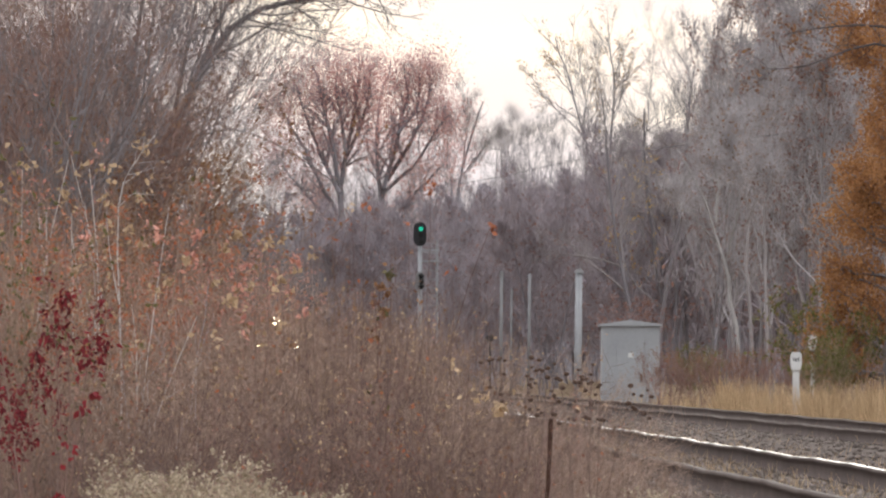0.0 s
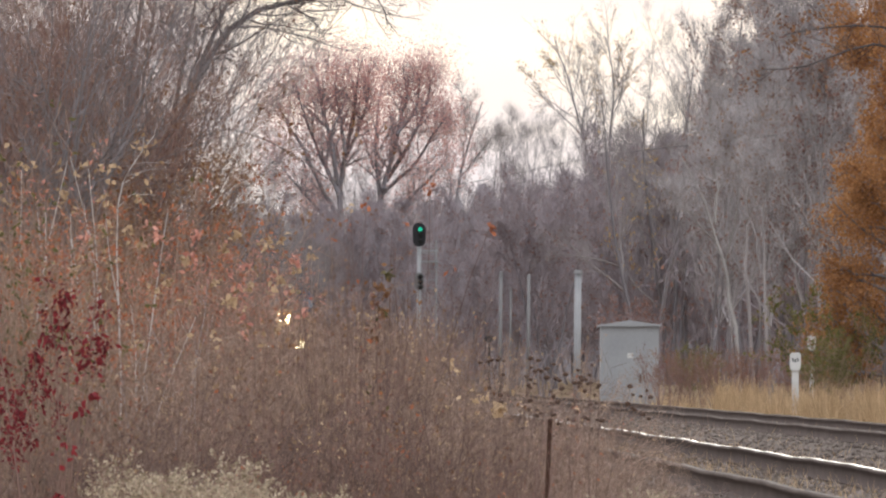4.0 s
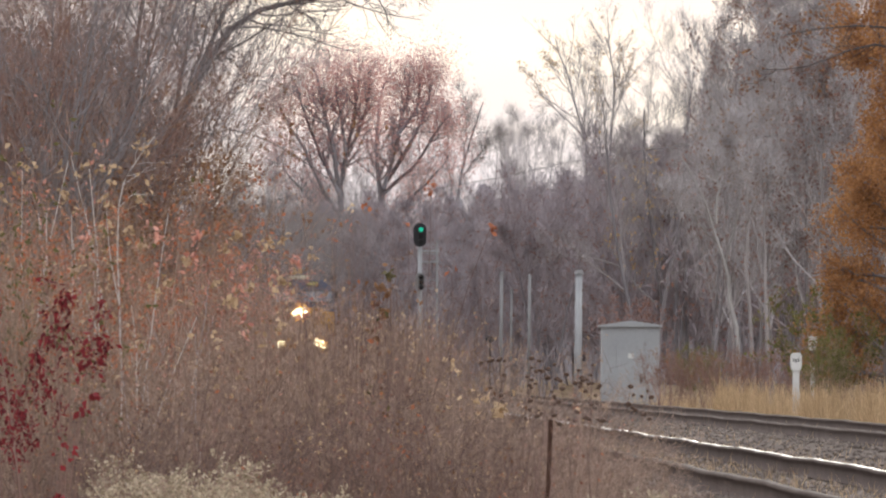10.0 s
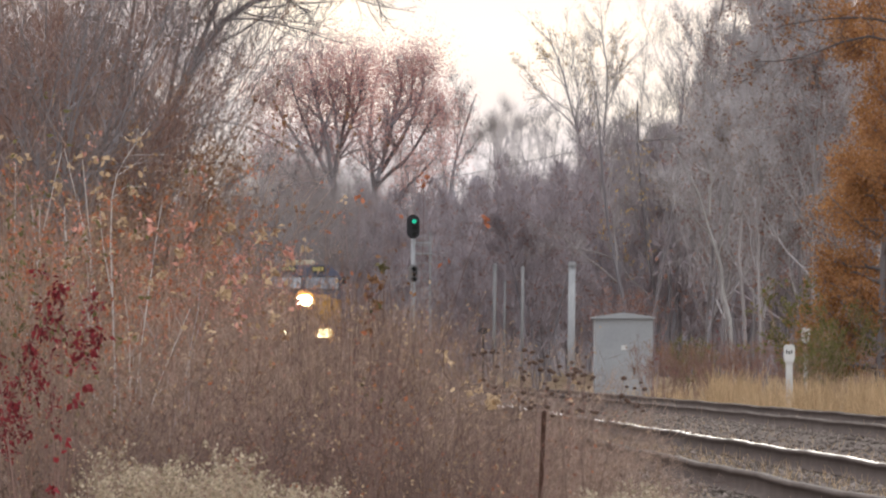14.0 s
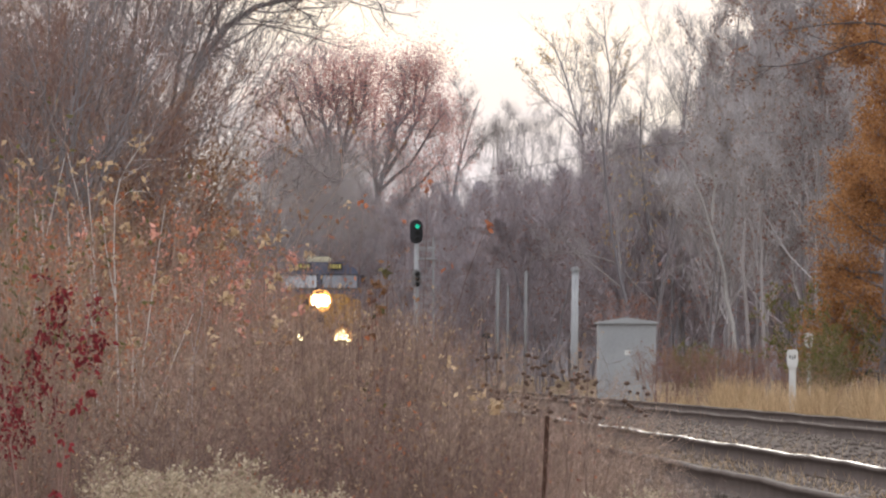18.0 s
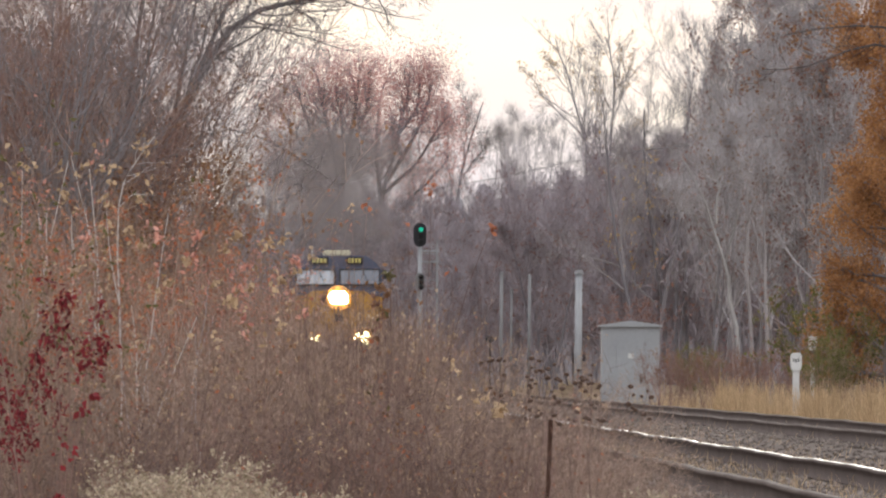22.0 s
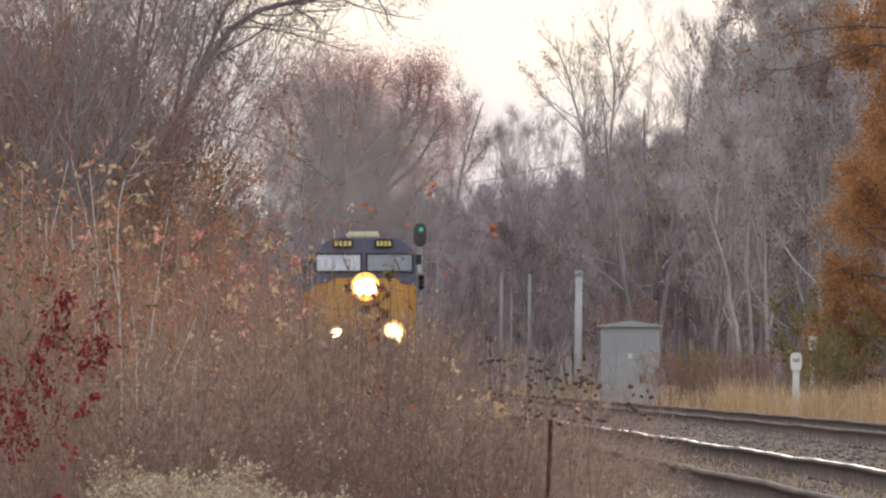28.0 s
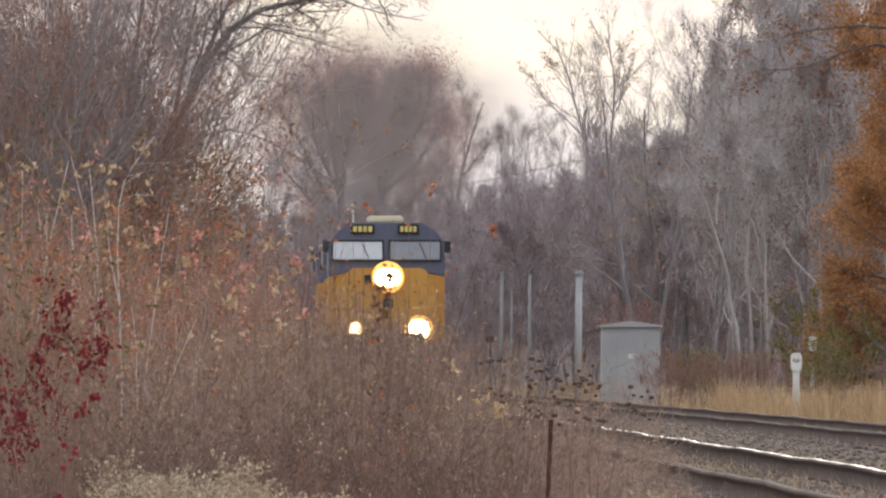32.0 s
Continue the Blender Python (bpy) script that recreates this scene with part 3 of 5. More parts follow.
        for k in (-1.8, 0, 1.8):
            for s in (-1, 1):
                part("wheel", rod((s * 0.69, y + k, 0.53), (s * 0.82, y + k, 0.53), 0.53, n=24), M["rail"], t)
            part("axle", rod((-0.69, y + k, 0.53), (0.69, y + k, 0.53), 0.09, n=10), M["grime"], t)
    return top


def make_bird():
    """A small dark bird that crosses the gap in the trees."""
    top = empty("bird", label="small dark bird in flight with spread wings", category="bird")
    b = bmesh.new()
    bmesh.ops.create_uvsphere(b, u_segments=12, v_segments=8, radius=1.0, matrix=Matrix.Diagonal((0.11, 0.04, 0.042, 1)))
    part("body", b, M["dark_twig"], top, smooth=True)
    b = bmesh.new()
    bmesh.ops.create_uvsphere(b, u_segments=10, v_segments=6, radius=0.034, matrix=Matrix.Translation((0.11, 0, 0.015)))
    part("head", b, M["dark_twig"], top, smooth=True)
    part("beak", rod((0.14, 0, 0.013), (0.172, 0, 0.008), 0.008, 0.001, 6), M["black"], top)
    part("tail", prism([(-0.08, 0.006), (-0.2, 0.012), (-0.2, 0.004), (-0.08, -0.006)], -0.03, 0.03), M["dark_twig"], top)
    wings = []
    for s in (-1, 1):
        w = bmesh.new()
        pts = [(0.05, 0, 0), (0.045, s * 0.1, 0.004), (0.0, s * 0.2, 0.0), (-0.03, s * 0.19, 0), (-0.04, s * 0.1, 0), (-0.05, 0, 0)]
        up = [w.verts.new((x, y, z + 0.006)) for x, y, z in pts]
        lo = [w.verts.new((x, y, z - 0.006)) for x, y, z in pts]
        w.faces.new(up)
        w.faces.new(lo[::-1])
        for i in range(6):
            w.faces.new((up[i], lo[i], lo[(i + 1) % 6], up[(i + 1) % 6]))
        wings.append((part("wing", w, M["dark_twig"], top, at=pose(0, 0, 0.02)), s))
    return top, wings


def make_smoke():
    """The exhaust plume: domed puffs that trail behind and above the stack."""
    top = empty("exhaust_smoke", label="thin grey diesel smoke rising behind the locomotive", category="smoke")
    rng = np.random.default_rng(8)
    n, m = 14, 28
    V = [(0, -0.4, 0)]
    for i in range(1, n + 1):
        for j in range(m):
            a, r = 2 * math.pi * j / m, i / n
            lump = 1.09 + 0.06 * math.sin(3 * a + 1) + 0.05 * math.sin(5 * a) + 0.03 * math.sin(9 * a + 2)
            swell = 0.05 * math.sin(7 * r + 3 * a) + 0.04 * math.sin(11 * r - 4 * a)
            V.append((r * lump * math.cos(a), -0.4 * math.sqrt(max(0.0, 1 - r * r)) + swell, r * lump * math.sin(a)))
    me = bpy.data.meshes.new("puff")
    tri = [(0, 1 + j, 1 + (j + 1) % m) for j in range(m)]
    quad = [(1 + i * m + j, 1 + (i + 1) * m + j, 1 + (i + 1) * m + (j + 1) % m, 1 + i * m + (j + 1) % m) for i in range(n - 1) for j in range(m)]
    me.from_pydata(V, [], tri + quad)
    for p in me.polygons:
        p.use_smooth = True
    me.materials.append(M["smoke"])
    puffs = []
    for back, x, z, size in PUFFS:
        ob = new("puff", me)
        ob.parent = top
        ob.scale = (size * rng.uniform(0.95, 1.2), size, size * rng.uniform(0.85, 1.05))
        puffs.append((ob, back, x, z, rng.uniform(0, 6.28), rng.uniform(-1, 1)))
    return puffs


# how far behind the headlight, aside, up, and how wide
PUFFS = [(12, 0.2, 5.7, 1.4), (17, 0.6, 6.7, 2.1), (24, -0.4, 7.5, 2.7), (32, 0.5, 8.3, 3.3), (42, -0.9, 8.9, 3.9), (54, 1.3, 8.5, 4.7), (10, 1.4, 5.5, 2.0), (14, -1.3, 5.6, 1.9)]


# ---- signals, hut, posts ----
def make_signal():
    s = empty("signal_mast", pose(-0.78, 345, -0.75), label="railway colour-light signal mast with green lamp lit", category="signal")
    part("mast", rod((0, 0, 0), (0, 0, 6.0), 0.075, 0.065, 12), M["mast_paint"], s, "grey painted steel mast, its colour dimmed for haze", smooth=True)
    part("base", box(-0.25, 0.25, -0.25, 0.25, 0.0, 0.35, 0.03), M["pole_wood"], s)
    lad = part("ladder", add_rod(rod((0.04, 0.25, 0.2), (0.04, 0.25, 5.95), 0.04, n=6), (0.58, 0.25, 0.2), (0.58, 0.25, 5.95), 0.036, n=6), M["mast_paint"], s, "pale grey ladder frame")
    for i in range(19):
        part("rung", rod((0.04, 0.25, 0.4 + i * 0.3), (0.58, 0.25, 0.4 + i * 0.3), 0.016, n=6), M["mast_paint"], lad)
    part("platform", box(-0.08, 0.66, 0.1, 0.75, 5.2, 5.25), M["galvanised"], s)
    part("guard_rail", box(-0.06, 0.64, 0.12, 0.16, 5.56, 5.62), M["galvanised"], s)
    for z, lit in ((6.13, True), (4.54, False)):
        w, tall = (0.22, 0.19) if lit else (0.155, 0.15)
        out = [(w * math.cos(a), tall * (1 if math.sin(a) > 0 else -1) + w * math.sin(a) + z) for a in np.linspace(0, 2 * math.pi, 24, endpoint=False) + 0.13]
        bk = part("signal_head", prism(out, -0.42, -0.38), M["black"] if lit else M["pole_wood"], s, "black rounded target board" if lit else "dull grey rounded target board")
        part("housing", box(-0.11, 0.11, -0.38, -0.1, z - 1.7 * tall, z + 1.7 * tall, 0.03), M["black"], bk)
        for dz, mat in ((0.95 * tall, "green_glow" if lit else "lens_dark"), (-0.2 * tall, "lens_dark"), (-1.35 * tall, "lens_dark")):
            part("lens", rod((0.04, -0.42, z + dz), (0.04, -0.45, z + dz), 0.075, 0.07, 14), M[mat], bk)
            hood = prism([(0.04 + 0.10 * math.cos(a), z + dz + 0.10 * math.sin(a)) for a in np.linspace(-0.3, math.pi + 0.3, 12)] + [(0.04 + 0.088 * math.cos(a), z + dz + 0.088 * math.sin(a)) for a in np.linspace(math.pi + 0.3, -0.3, 12)], -0.62, -0.42)
            part("hood", hood, M["black"], bk)


def make_hut():
    h = empty("relay_hut", pose(5.96, 322, -0.78), label="grey galvanised steel railway relay hut with low roof", category="hut")
    part("body", box(-0.92, 0.92, 0, 2.4, 0.1, 2.95, 0.02), M["galvanised"], h)
    part("plinth", box(-0.98, 0.98, -0.06, 2.46, 0, 0.12, 0.01), M["pole_wood"], h)
    part("roof", prism([(-1.0, 2.94), (1.0, 2.94), (1.0, 3.0), (0, 3.14), (-1.0, 3.0)], -0.1, 2.5, 0.01), M["galvanised"], h)
    d = part("door", box(-0.45, 0.45, -0.035, 0.0, 0.25, 2.55, 0.012), M["galvanised"], h)
    part("label_plate", box(-0.08, 0.1, -0.045, -0.035, 1.95, 2.1, 0.004), M["white_paint"], d, "small pale plate")
    part("handle", box(0.3, 0.36, -0.09, -0.035, 1.15, 1.4, 0.01), M["black"], d)
    for z in (0.5, 1.4, 2.3):
        part("hinge", box(-0.5, -0.4, -0.05, -0.03, z, z + 0.14, 0.005), M["galvanised"], d)
    for x in (-0.72, 0.72):
        part("seam", box(x - 0.012, x + 0.012, -0.012, 0.0, 0.15, 2.9), M["galvanised"], h)


def make_posts():
    for x, y, top, r, cap in ((3.97, 300, 3.64, 0.105, True), (2.37, 420, 4.72, 0.07, True), (3.36, 400, 4.55, 0.06, False), (2.86, 430, 4.1, 0.045, True)):
        p = empty("line_pole", pose(x, y, -0.8, 0, 0.7), label="bleached grey wooden line pole", category="pole", group="poles by the line")
        # farther poles get the darker colour, which imitates their fading in the haze
        part("pole", rod((0, 0, 0), (0, 0, top + 0.8), r * 1.1, r, 10), M["mast_paint"] if y < 320 else M["pole_wood"], p, smooth=True)
        if cap:
            part("cap", rod((0, 0, top + 0.8), (0, 0, top + 0.92), r * 1.5, r * 0.8, 10), M["pole_wood"], p)
    p = empty("switch_stand", pose(1.95, 420, -0.7), label="low switch stand with a dark oval target", category="switch stand")
    part("stand", rod((0, 0, 0), (0, 0, 2.8), 0.05, 0.04, 8), M["grime"], p)
    part("target", prism([(0.2 * math.cos(a), 2.75 + 0.15 * math.sin(a)) for a in np.linspace(0, 2 * math.pi, 18, endpoint=False)], -0.04, 0.0), M["black"], p)
    part("base", box(-0.3, 0.3, -0.2, 0.2, 0, 0.25, 0.03), M["grime"], p)
    part("lever", rod((0.1, 0, 0.25), (0.45, 0, 0.9), 0.025, n=6), M["grime"], p)
    p = empty("sign_post", pose(7.83, 225, -0.5), label="white trackside marker post with broad head", category="sign post")
    part("post", box(-0.075, 0.075, -0.05, 0.05, 0, 1.4, 0.012), M["white_paint"], p)
    b = part("sign_board", prism([(-0.10, 1.30), (0.10, 1.30), (0.125, 1.42), (0.125, 1.64), (0.09, 1.70), (-0.09, 1.70), (-0.125, 1.64), (-0.125, 1.42)], -0.09, -0.05, 0.008), M["white_paint"], p)
    for x in (-0.055, 0.0, 0.055):
        part("letter_bar", box(x - 0.014, x + 0.014, -0.096, -0.09, 1.5 - 0.02 * (x == 0), 1.58 - 0.02 * (x == 0)), M["black"], b)
    p = empty("marker_post", pose(8.6, 236, -0.35), label="slim white marker post among shrubs", category="sign post")
    part("post", box(-0.05, 0.05, -0.05, 0.05, 0, 1.55, 0.012), M["white_paint"], p)
    part("sign_board", box(-0.1, 0.1, -0.08, -0.05, 1.55, 1.95, 0.01), M["white_paint"], p)
    p = empty("iron_stake", pose(0.56, 58, -0.8, 0, 2.4), label="rusted iron stake leaning in the weeds", category="stake")
    st = bmesh.new()
    add_box(st, -0.013, 0.013, -0.004, 0.004, 0, 1.375)
    add_box(st, -0.004, 0.004, -0.022, 0.004, 0, 1.372)
    for k in range(20):
        add_box(st, -0.010, 0.010, -0.028, -0.02, 0.2 + k * 0.058, 0.215 + k * 0.058)
    part("stake", st, M["rust"], p)
    # slack cable that crosses between the woods on both sides
    n = 80
    t = np.linspace(0, 1, n)
    far = 640 - 334 * t
    rise = np.interp(t, [0, 0.12, 0.28, 0.435, 0.66, 1], [0.0171, 0.01782, 0.01888, 0.02022, 0.0215, 0.0229])
    for _ in range(6):
        rise[1:-1] = (rise[:-2] + rise[1:-1] * 2 + rise[2:]) / 4
    P = np.stack([(-0.0039 + 0.0369 * t) * far, far, EYE_Z + rise * far], 1)[None]
    V, F = tubes([(P, np.full((1, n), 0.019))], 5)
    tagged(new("cable", mesh_of("cable", V, F, M["wire"], True)), "slack grey overhead cable between the trees", "cable")


# ---- vegetation ----
def tree_levels(rng, trunks, height, spread, radius, counts, lean=(0, 0, 0), first=0.3, angle=(25, 55), ratio=(0.3, 0.55), lift=0.06):
    L = [stems(rng, trunks, radius * 1.5 * (trunks > 1), height, spread, radius, 8, 0.05, 0.04, lean)]
    for i, k in enumerate(counts):
        P, R = L[-1]
        L.append(sprout(rng, P, R, k, first if i == 0 else 0.25, ratio, angle, 5 if i == 0 else (4 if i == 1 else 3), 0.13, lift, 0.55, lean, 0.004))
    return L


def make_tree(name, seed, bark, twig, leaf=None, count=0, size=(0.1, 0.2), label="", category="tree", group="", droop=0.3, thick=1, sides=5, scatter_leaf=0.12, slivers=0, sliver=(0.3, 0.7), width=0.008, leaf_from=0.0, **kw):
    rng = np.random.default_rng(seed)
    L = tree_levels(rng, **kw)
    pieces = [("trunk", tubes(L[:thick], sides), bark), ("limb", tubes(L[thick:thick + 1], 4), bark if thick > 1 else twig), ("crown", joined(tubes(L[thick + 1:], 3), twiglets(rng, tips(rng, L[2:], slivers, 0.05, 0.15), sliver, width, 1.4)), twig)]
    if leaf:
        at = tips(rng, L[2:], count, scatter_leaf, 0.4)
        low, high = leaf_from * at[:, 2].max(), (leaf_from + 0.25) * at[:, 2].max()
        at = at[at[:, 2] >= low + (high - low) * rng.uniform(0, 1, len(at))] if leaf_from else at
        pieces.append(("foliage", leaves(rng, at, size, 0.7, droop), leaf))
    return plant(name, pieces, label=label, category=category, group=group)


def make_bush(name, seed, count, foot, height, spread, radius, counts, twig, leaf=None, leafn=0, size=(0.03, 0.06), label="", group="", lean=(0, 0, 0), angle=(15, 45), ratio=(0.3, 0.6), lift=0.06, floor=0.0012, wander=0.1, low=0.3, first=0.25, category="shrub", bark=None, aspect=0.5, slivers=0, sliver=(0.1, 0.25), width=0.0015, up=0.8):
    rng = np.random.default_rng(seed)
    L = [stems(rng, count, foot, height, spread, radius, 6, wander * 0.7, 0.03, lean)]
    for i, k in enumerate(counts):
        P, R = L[-1]
        L.append(sprout(rng, P, R, k, first if i == 0 else 0.2, ratio, angle, 4 if i < 2 else 3, wander, lift, 0.6, lean, floor))
    P, R = L[0]
    pieces = [("stem", tubes([(P[i:i + 1], R[i:i + 1])], 4), bark or twig) for i in range(count)]
    pieces.append(("crown", joined(tubes(L[1:], 3), twiglets(rng, tips(rng, L[-1], slivers, 0.01), sliver, width, up)), twig))
    if leaf:
        pieces.append(("foliage", leaves(rng, tips(rng, L[-1], leafn, 0.02, low), size, aspect, 0.4, category == "sapling" and leaf is M["tan_leaf"]), leaf))
    return plant(name, pieces, label=label, category=category, group=group)


def rand_poses(seed, count, xr, yr, z, size, lean=(-2, 2)):
    rng = np.random.default_rng(seed)
    out = []
    for i in range(count):
        y = rng.uniform(*yr)
        x = (xr[0] + (xr[1] - xr[0]) * (i + rng.uniform(0, 1)) / count) * y
        out.append((x, y, z, rng.uniform(0, 360), rng.uniform(*size), rng.uniform(*lean)))
    return out


def far_woods():
    # plain wooded rise that closes the view, uneven along its top
    n = 1100
    xs = np.linspace(-260, 260, n)
    rng = np.random.default_rng(11)
    crest = np.interp(xs, [-60, -16, -3, 0.5, 4, 8, 26, 60], [14, 13.5, 13.5, 15.5, 16.5, 16.5, 18, 18]) + 0.8 * np.sin(xs * 0.41) + 0.7 * np.sin(xs * 1.7 + 1) + rng.normal(0, 1.0, n)
    V = np.concatenate([np.stack([xs, np.full(n, 960.0), np.full(n, -3.0)], 1), np.stack([xs, np.full(n, 962.0), crest * 0.6], 1), np.stack([xs, np.full(n, 968.0), crest], 1)])
    i = np.arange(n - 1)
    F = np.concatenate([np.stack([i, i + 1, i + 1 + n, i + n], 1), np.stack([i + n, i + n + 1, i + 1 + 2 * n, i + 2 * n], 1)])
    tagged(new("backdrop", mesh_of("backdrop", V, F, M["far_wood"])), "distant leafless grey-brown wood", "woods", kind="structure")
    # countless stems of the wood behind the line
    m = 4200
    y = rng.uniform(500, 900, m)
    x = rng.uniform(-0.055, 0.06, m) * y
    keep = (x > np.array([line_x(v) for v in y]) + 10) | (x < np.array([line_x(v) for v in y]) - 4)
    x, y = x[keep], y[keep]
    m = len(x)
    start = np.stack([x, y, np.full(m, -0.8)], 1)
    way = np.stack([rng.normal(0, 0.22, m), rng.normal(0, 0.1, m), np.ones(m)], 1)
    P = run(rng, start, way, rng.uniform(5, 13, m) * np.interp(x / y, [-0.02, -0.004, 0.003, 0.014], [1.25, 1.2, 0.95, 1.15]), 5, 0.12, 0.03)
    R = rng.uniform(0.02, 0.07, m)[:, None] * np.linspace(1, 0.25, 5)[None]
    Q, S = sprout(rng, P, R, 4, 0.25, (0.25, 0.5), (20, 55), 3, 0.1, 0.05, 0.6, floor=0.012)
    tagged(new("far_wood", mesh_of("far_wood", *joined(tubes([(P, R), (Q, S)], 3), twiglets(rng, tips(rng, (Q, S), 36000, 0.25), (0.6, 1.5), 0.016)), M["far_wood"])), "dense leafless grey-brown young wood far off", "woods", kind="stuff")


def limb_lines(lines, n=9):
    """Smooth limbs through a few corner points each."""
    out = []
    for pts in lines:
        pts = np.array(pts, float)
        t = np.linspace(0, len(pts) - 1, n)
        out.append(np.stack([np.interp(t, np.arange(len(pts)), pts[:, k]) for k in range(3)], 1))
    P = np.stack(out)
    P[:, 1:-1] = (P[:, :-2] + 2 * P[:, 1:-1] + P[:, 2:]) / 4
    return P


def limbed_tree(name, seed, y, lines, radii, bark, twig, sprouts, leaf=None, count=0, size=(0.1, 0.2), scatter_leaf=0.2, leaf_from=0.0, slivers=0, sliver=(0.4, 1.0), width=0.008, trunk_top=0.6, **tags):
    """A tree whose trunk and main limbs follow given lines (x, z) at the distance y; each limb is a part."""
    rng = np.random.default_rng(seed)
    t = empty(name, **tags)
    P = limb_lines([[(x, y + 1.2 * math.sin(2.1 * x + i), z) if i else (x, y, z) for x, z in line] for i, line in enumerate(lines)], 12)
    P[:, 2:] += rng.normal(0, 0.05, P[:, 2:].shape)
    R = np.array(radii)[:, None] * np.linspace(1, 0.22, 12)[None]
    R[0] = radii[0] * np.linspace(1, trunk_top, 12)
    for i in range(len(lines)):
        ob = new("limb" if i else "trunk", mesh_of("limb", *tubes([(P[i:i + 1], R[i:i + 1])], 6), bark, True))
        ob.parent = t
    L = [(P[1:], R[1:])]
    for k, start, ratio, angle, n, lift, floor in sprouts:
        L.append(sprout(rng, *L[-1], k, start, ratio, angle, n, 0.14, lift, 0.5, (0, 0, 0), floor))
    twigs = [tubes(L[1:], 3)] + ([twiglets(rng, tips(rng, L[2:], slivers, 0.08, 0.2), sliver, width, 1.2)] if slivers else [])
    ob = new("crown", mesh_of("crown", *joined(*twigs), twig))
    ob.parent = t
    if leaf:
        at = tips(rng, L[-2:], count, scatter_leaf, 0.3)
        low = leaf_from * at[:, 2].max()
        at = at[at[:, 2] >= low + 0.3 * low * rng.uniform(0, 1, len(at))]
        ob = new("foliage", mesh_of("foliage", *leaves(rng, at, size, 0.7), leaf))
        ob.parent = t
    return t


def big_trees():
    # two dull red maples beyond the bend, and a bare tree beside them
    lab = "tall maple with an open crown of dull red leaves"
    fine = ((24, 0.08, (0.2, 0.42), (18, 60), 6, 0.05, 0.012), (6, 0.15, (0.3, 0.6), (20, 55), 4, 0.05, 0.009), (3, 0.15, (0.35, 0.6), (20, 50), 3, 0.04, 0.006))
    limbed_tree("maple_tree", 21, 640, [
        [(-6.6, -0.8), (-6.4, 5.5), (-6.3, 9.1), (-6.5, 12.0)], [(-6.5, 11.6), (-6.9, 14.6), (-7.4, 16.8), (-7.9, 19.0), (-8.3, 20.0)],
        [(-6.5, 12.1), (-6.0, 14.7), (-5.6, 16.9), (-5.3, 18.9), (-5.1, 20.3)], [(-6.5, 10.2), (-7.8, 12.7), (-9.0, 15.2), (-9.9, 16.6), (-10.4, 17.4)],
        [(-6.1, 14.4), (-6.5, 17.1), (-6.8, 19.0), (-6.6, 20.0)], [(-6.5, 11.8), (-8.0, 14.8), (-8.8, 17.1), (-9.2, 18.7)], [(-6.3, 9.1), (-8.1, 11.2), (-9.8, 13.0), (-10.8, 15.0)], [(-6.0, 14.2), (-5.1, 16.0), (-4.6, 18.0), (-4.5, 19.8)]],
        (0.34, 0.19, 0.19, 0.16, 0.13, 0.14, 0.12, 0.12), M["wood_trunk"], M["wood_twig"], fine, M["maple_leaf"], 19000, (0.07, 0.16), 0.75, 0.33, 1800, label=lab, category="tree", group="red maples")
    limbed_tree("maple_tree", 22, 652, [
        [(-4.5, -0.8), (-4.4, 5.6), (-4.4, 9.3), (-3.8, 12.3)], [(-3.8, 12.3), (-2.9, 15.8), (-2.3, 18.0), (-2.4, 20.1)],
        [(-4.0, 11.8), (-4.2, 14.2), (-4.3, 17.1), (-3.7, 19.2), (-3.4, 20.4)], [(-3.6, 12.9), (-1.8, 15.6), (-1.0, 17.8), (-0.8, 20.1)],
        [(-3.9, 12.0), (-1.7, 14.0), (-0.4, 16.1), (0.4, 17.1)], [(-2.9, 15.8), (-1.6, 17.6), (-1.5, 19.0), (-1.6, 20.3)], [(-4.4, 9.3), (-2.3, 11.4), (-0.5, 13.3), (0.6, 14.8)]],
        (0.30, 0.18, 0.17, 0.16, 0.14, 0.12, 0.12), M["wood_trunk"], M["wood_twig"], fine, M["maple_leaf"], 14000, (0.07, 0.16), 0.75, 0.33, 1500, label=lab, category="tree", group="red maples")
    limbed_tree("bare_tree", 23, 690, [
        [(0.3, -0.8), (0.6, 9.7), (1.1, 13.6), (2.0, 16.8), (2.8, 18.8)], [(0.8, 11.3), (0.3, 15.1), (0.2, 18.2)], [(1.4, 14.7), (1.6, 17.2), (1.3, 19.6)], [(1.1, 13.6), (2.5, 15.5), (3.8, 16.8)]],
        (0.16, 0.08, 0.07, 0.07), M["wood_trunk"], M["grey_bark"], fine, None, 0, (0.1, 0.2), 0.2, 0, 4000, trunk_top=0.25, label="bare grey tree with an upswept crown", category="tree", group="bare trees")
    # bare trees far behind
    mk = [make_tree("bare_tree", 30 + i, M["wood_trunk"], M["grey_bark"], None, 0, label="bare grey leafless tree", group="bare trees", slivers=5000, sliver=(0.3, 0.8), width=0.0055, trunks=2 + i % 2, height=(12, 14.5), spread=0.34, radius=0.11, counts=(12, 8, 5), first=0.3, angle=(20, 55), ratio=(0.28, 0.5), lift=0.06) for i in range(3)]
    scatter(mk, [(8.6, 420, -0.8, 130, 1.0, 0), (9.9, 440, -0.8, 10, 1.06, 2), (11.6, 430, -0.8, 250, 0.95, 0), (13.4, 450, -0.8, 300, 1.0, 0), (15.4, 440, -0.8, 340, 1.15, 0)])
    mk = [make_tree("distant_tree", 33 + i, M["grey_bark"], M["grey_bark"], None, 0, label="distant bare grey tree", group="distant bare trees", slivers=3000, sliver=(0.4, 1.2), width=0.006, trunks=2, height=(15, 18), spread=0.2, radius=0.07, counts=(20, 9, 5), first=0.2, angle=(20, 55), ratio=(0.18, 0.36), lift=0.03) for i in range(2)]
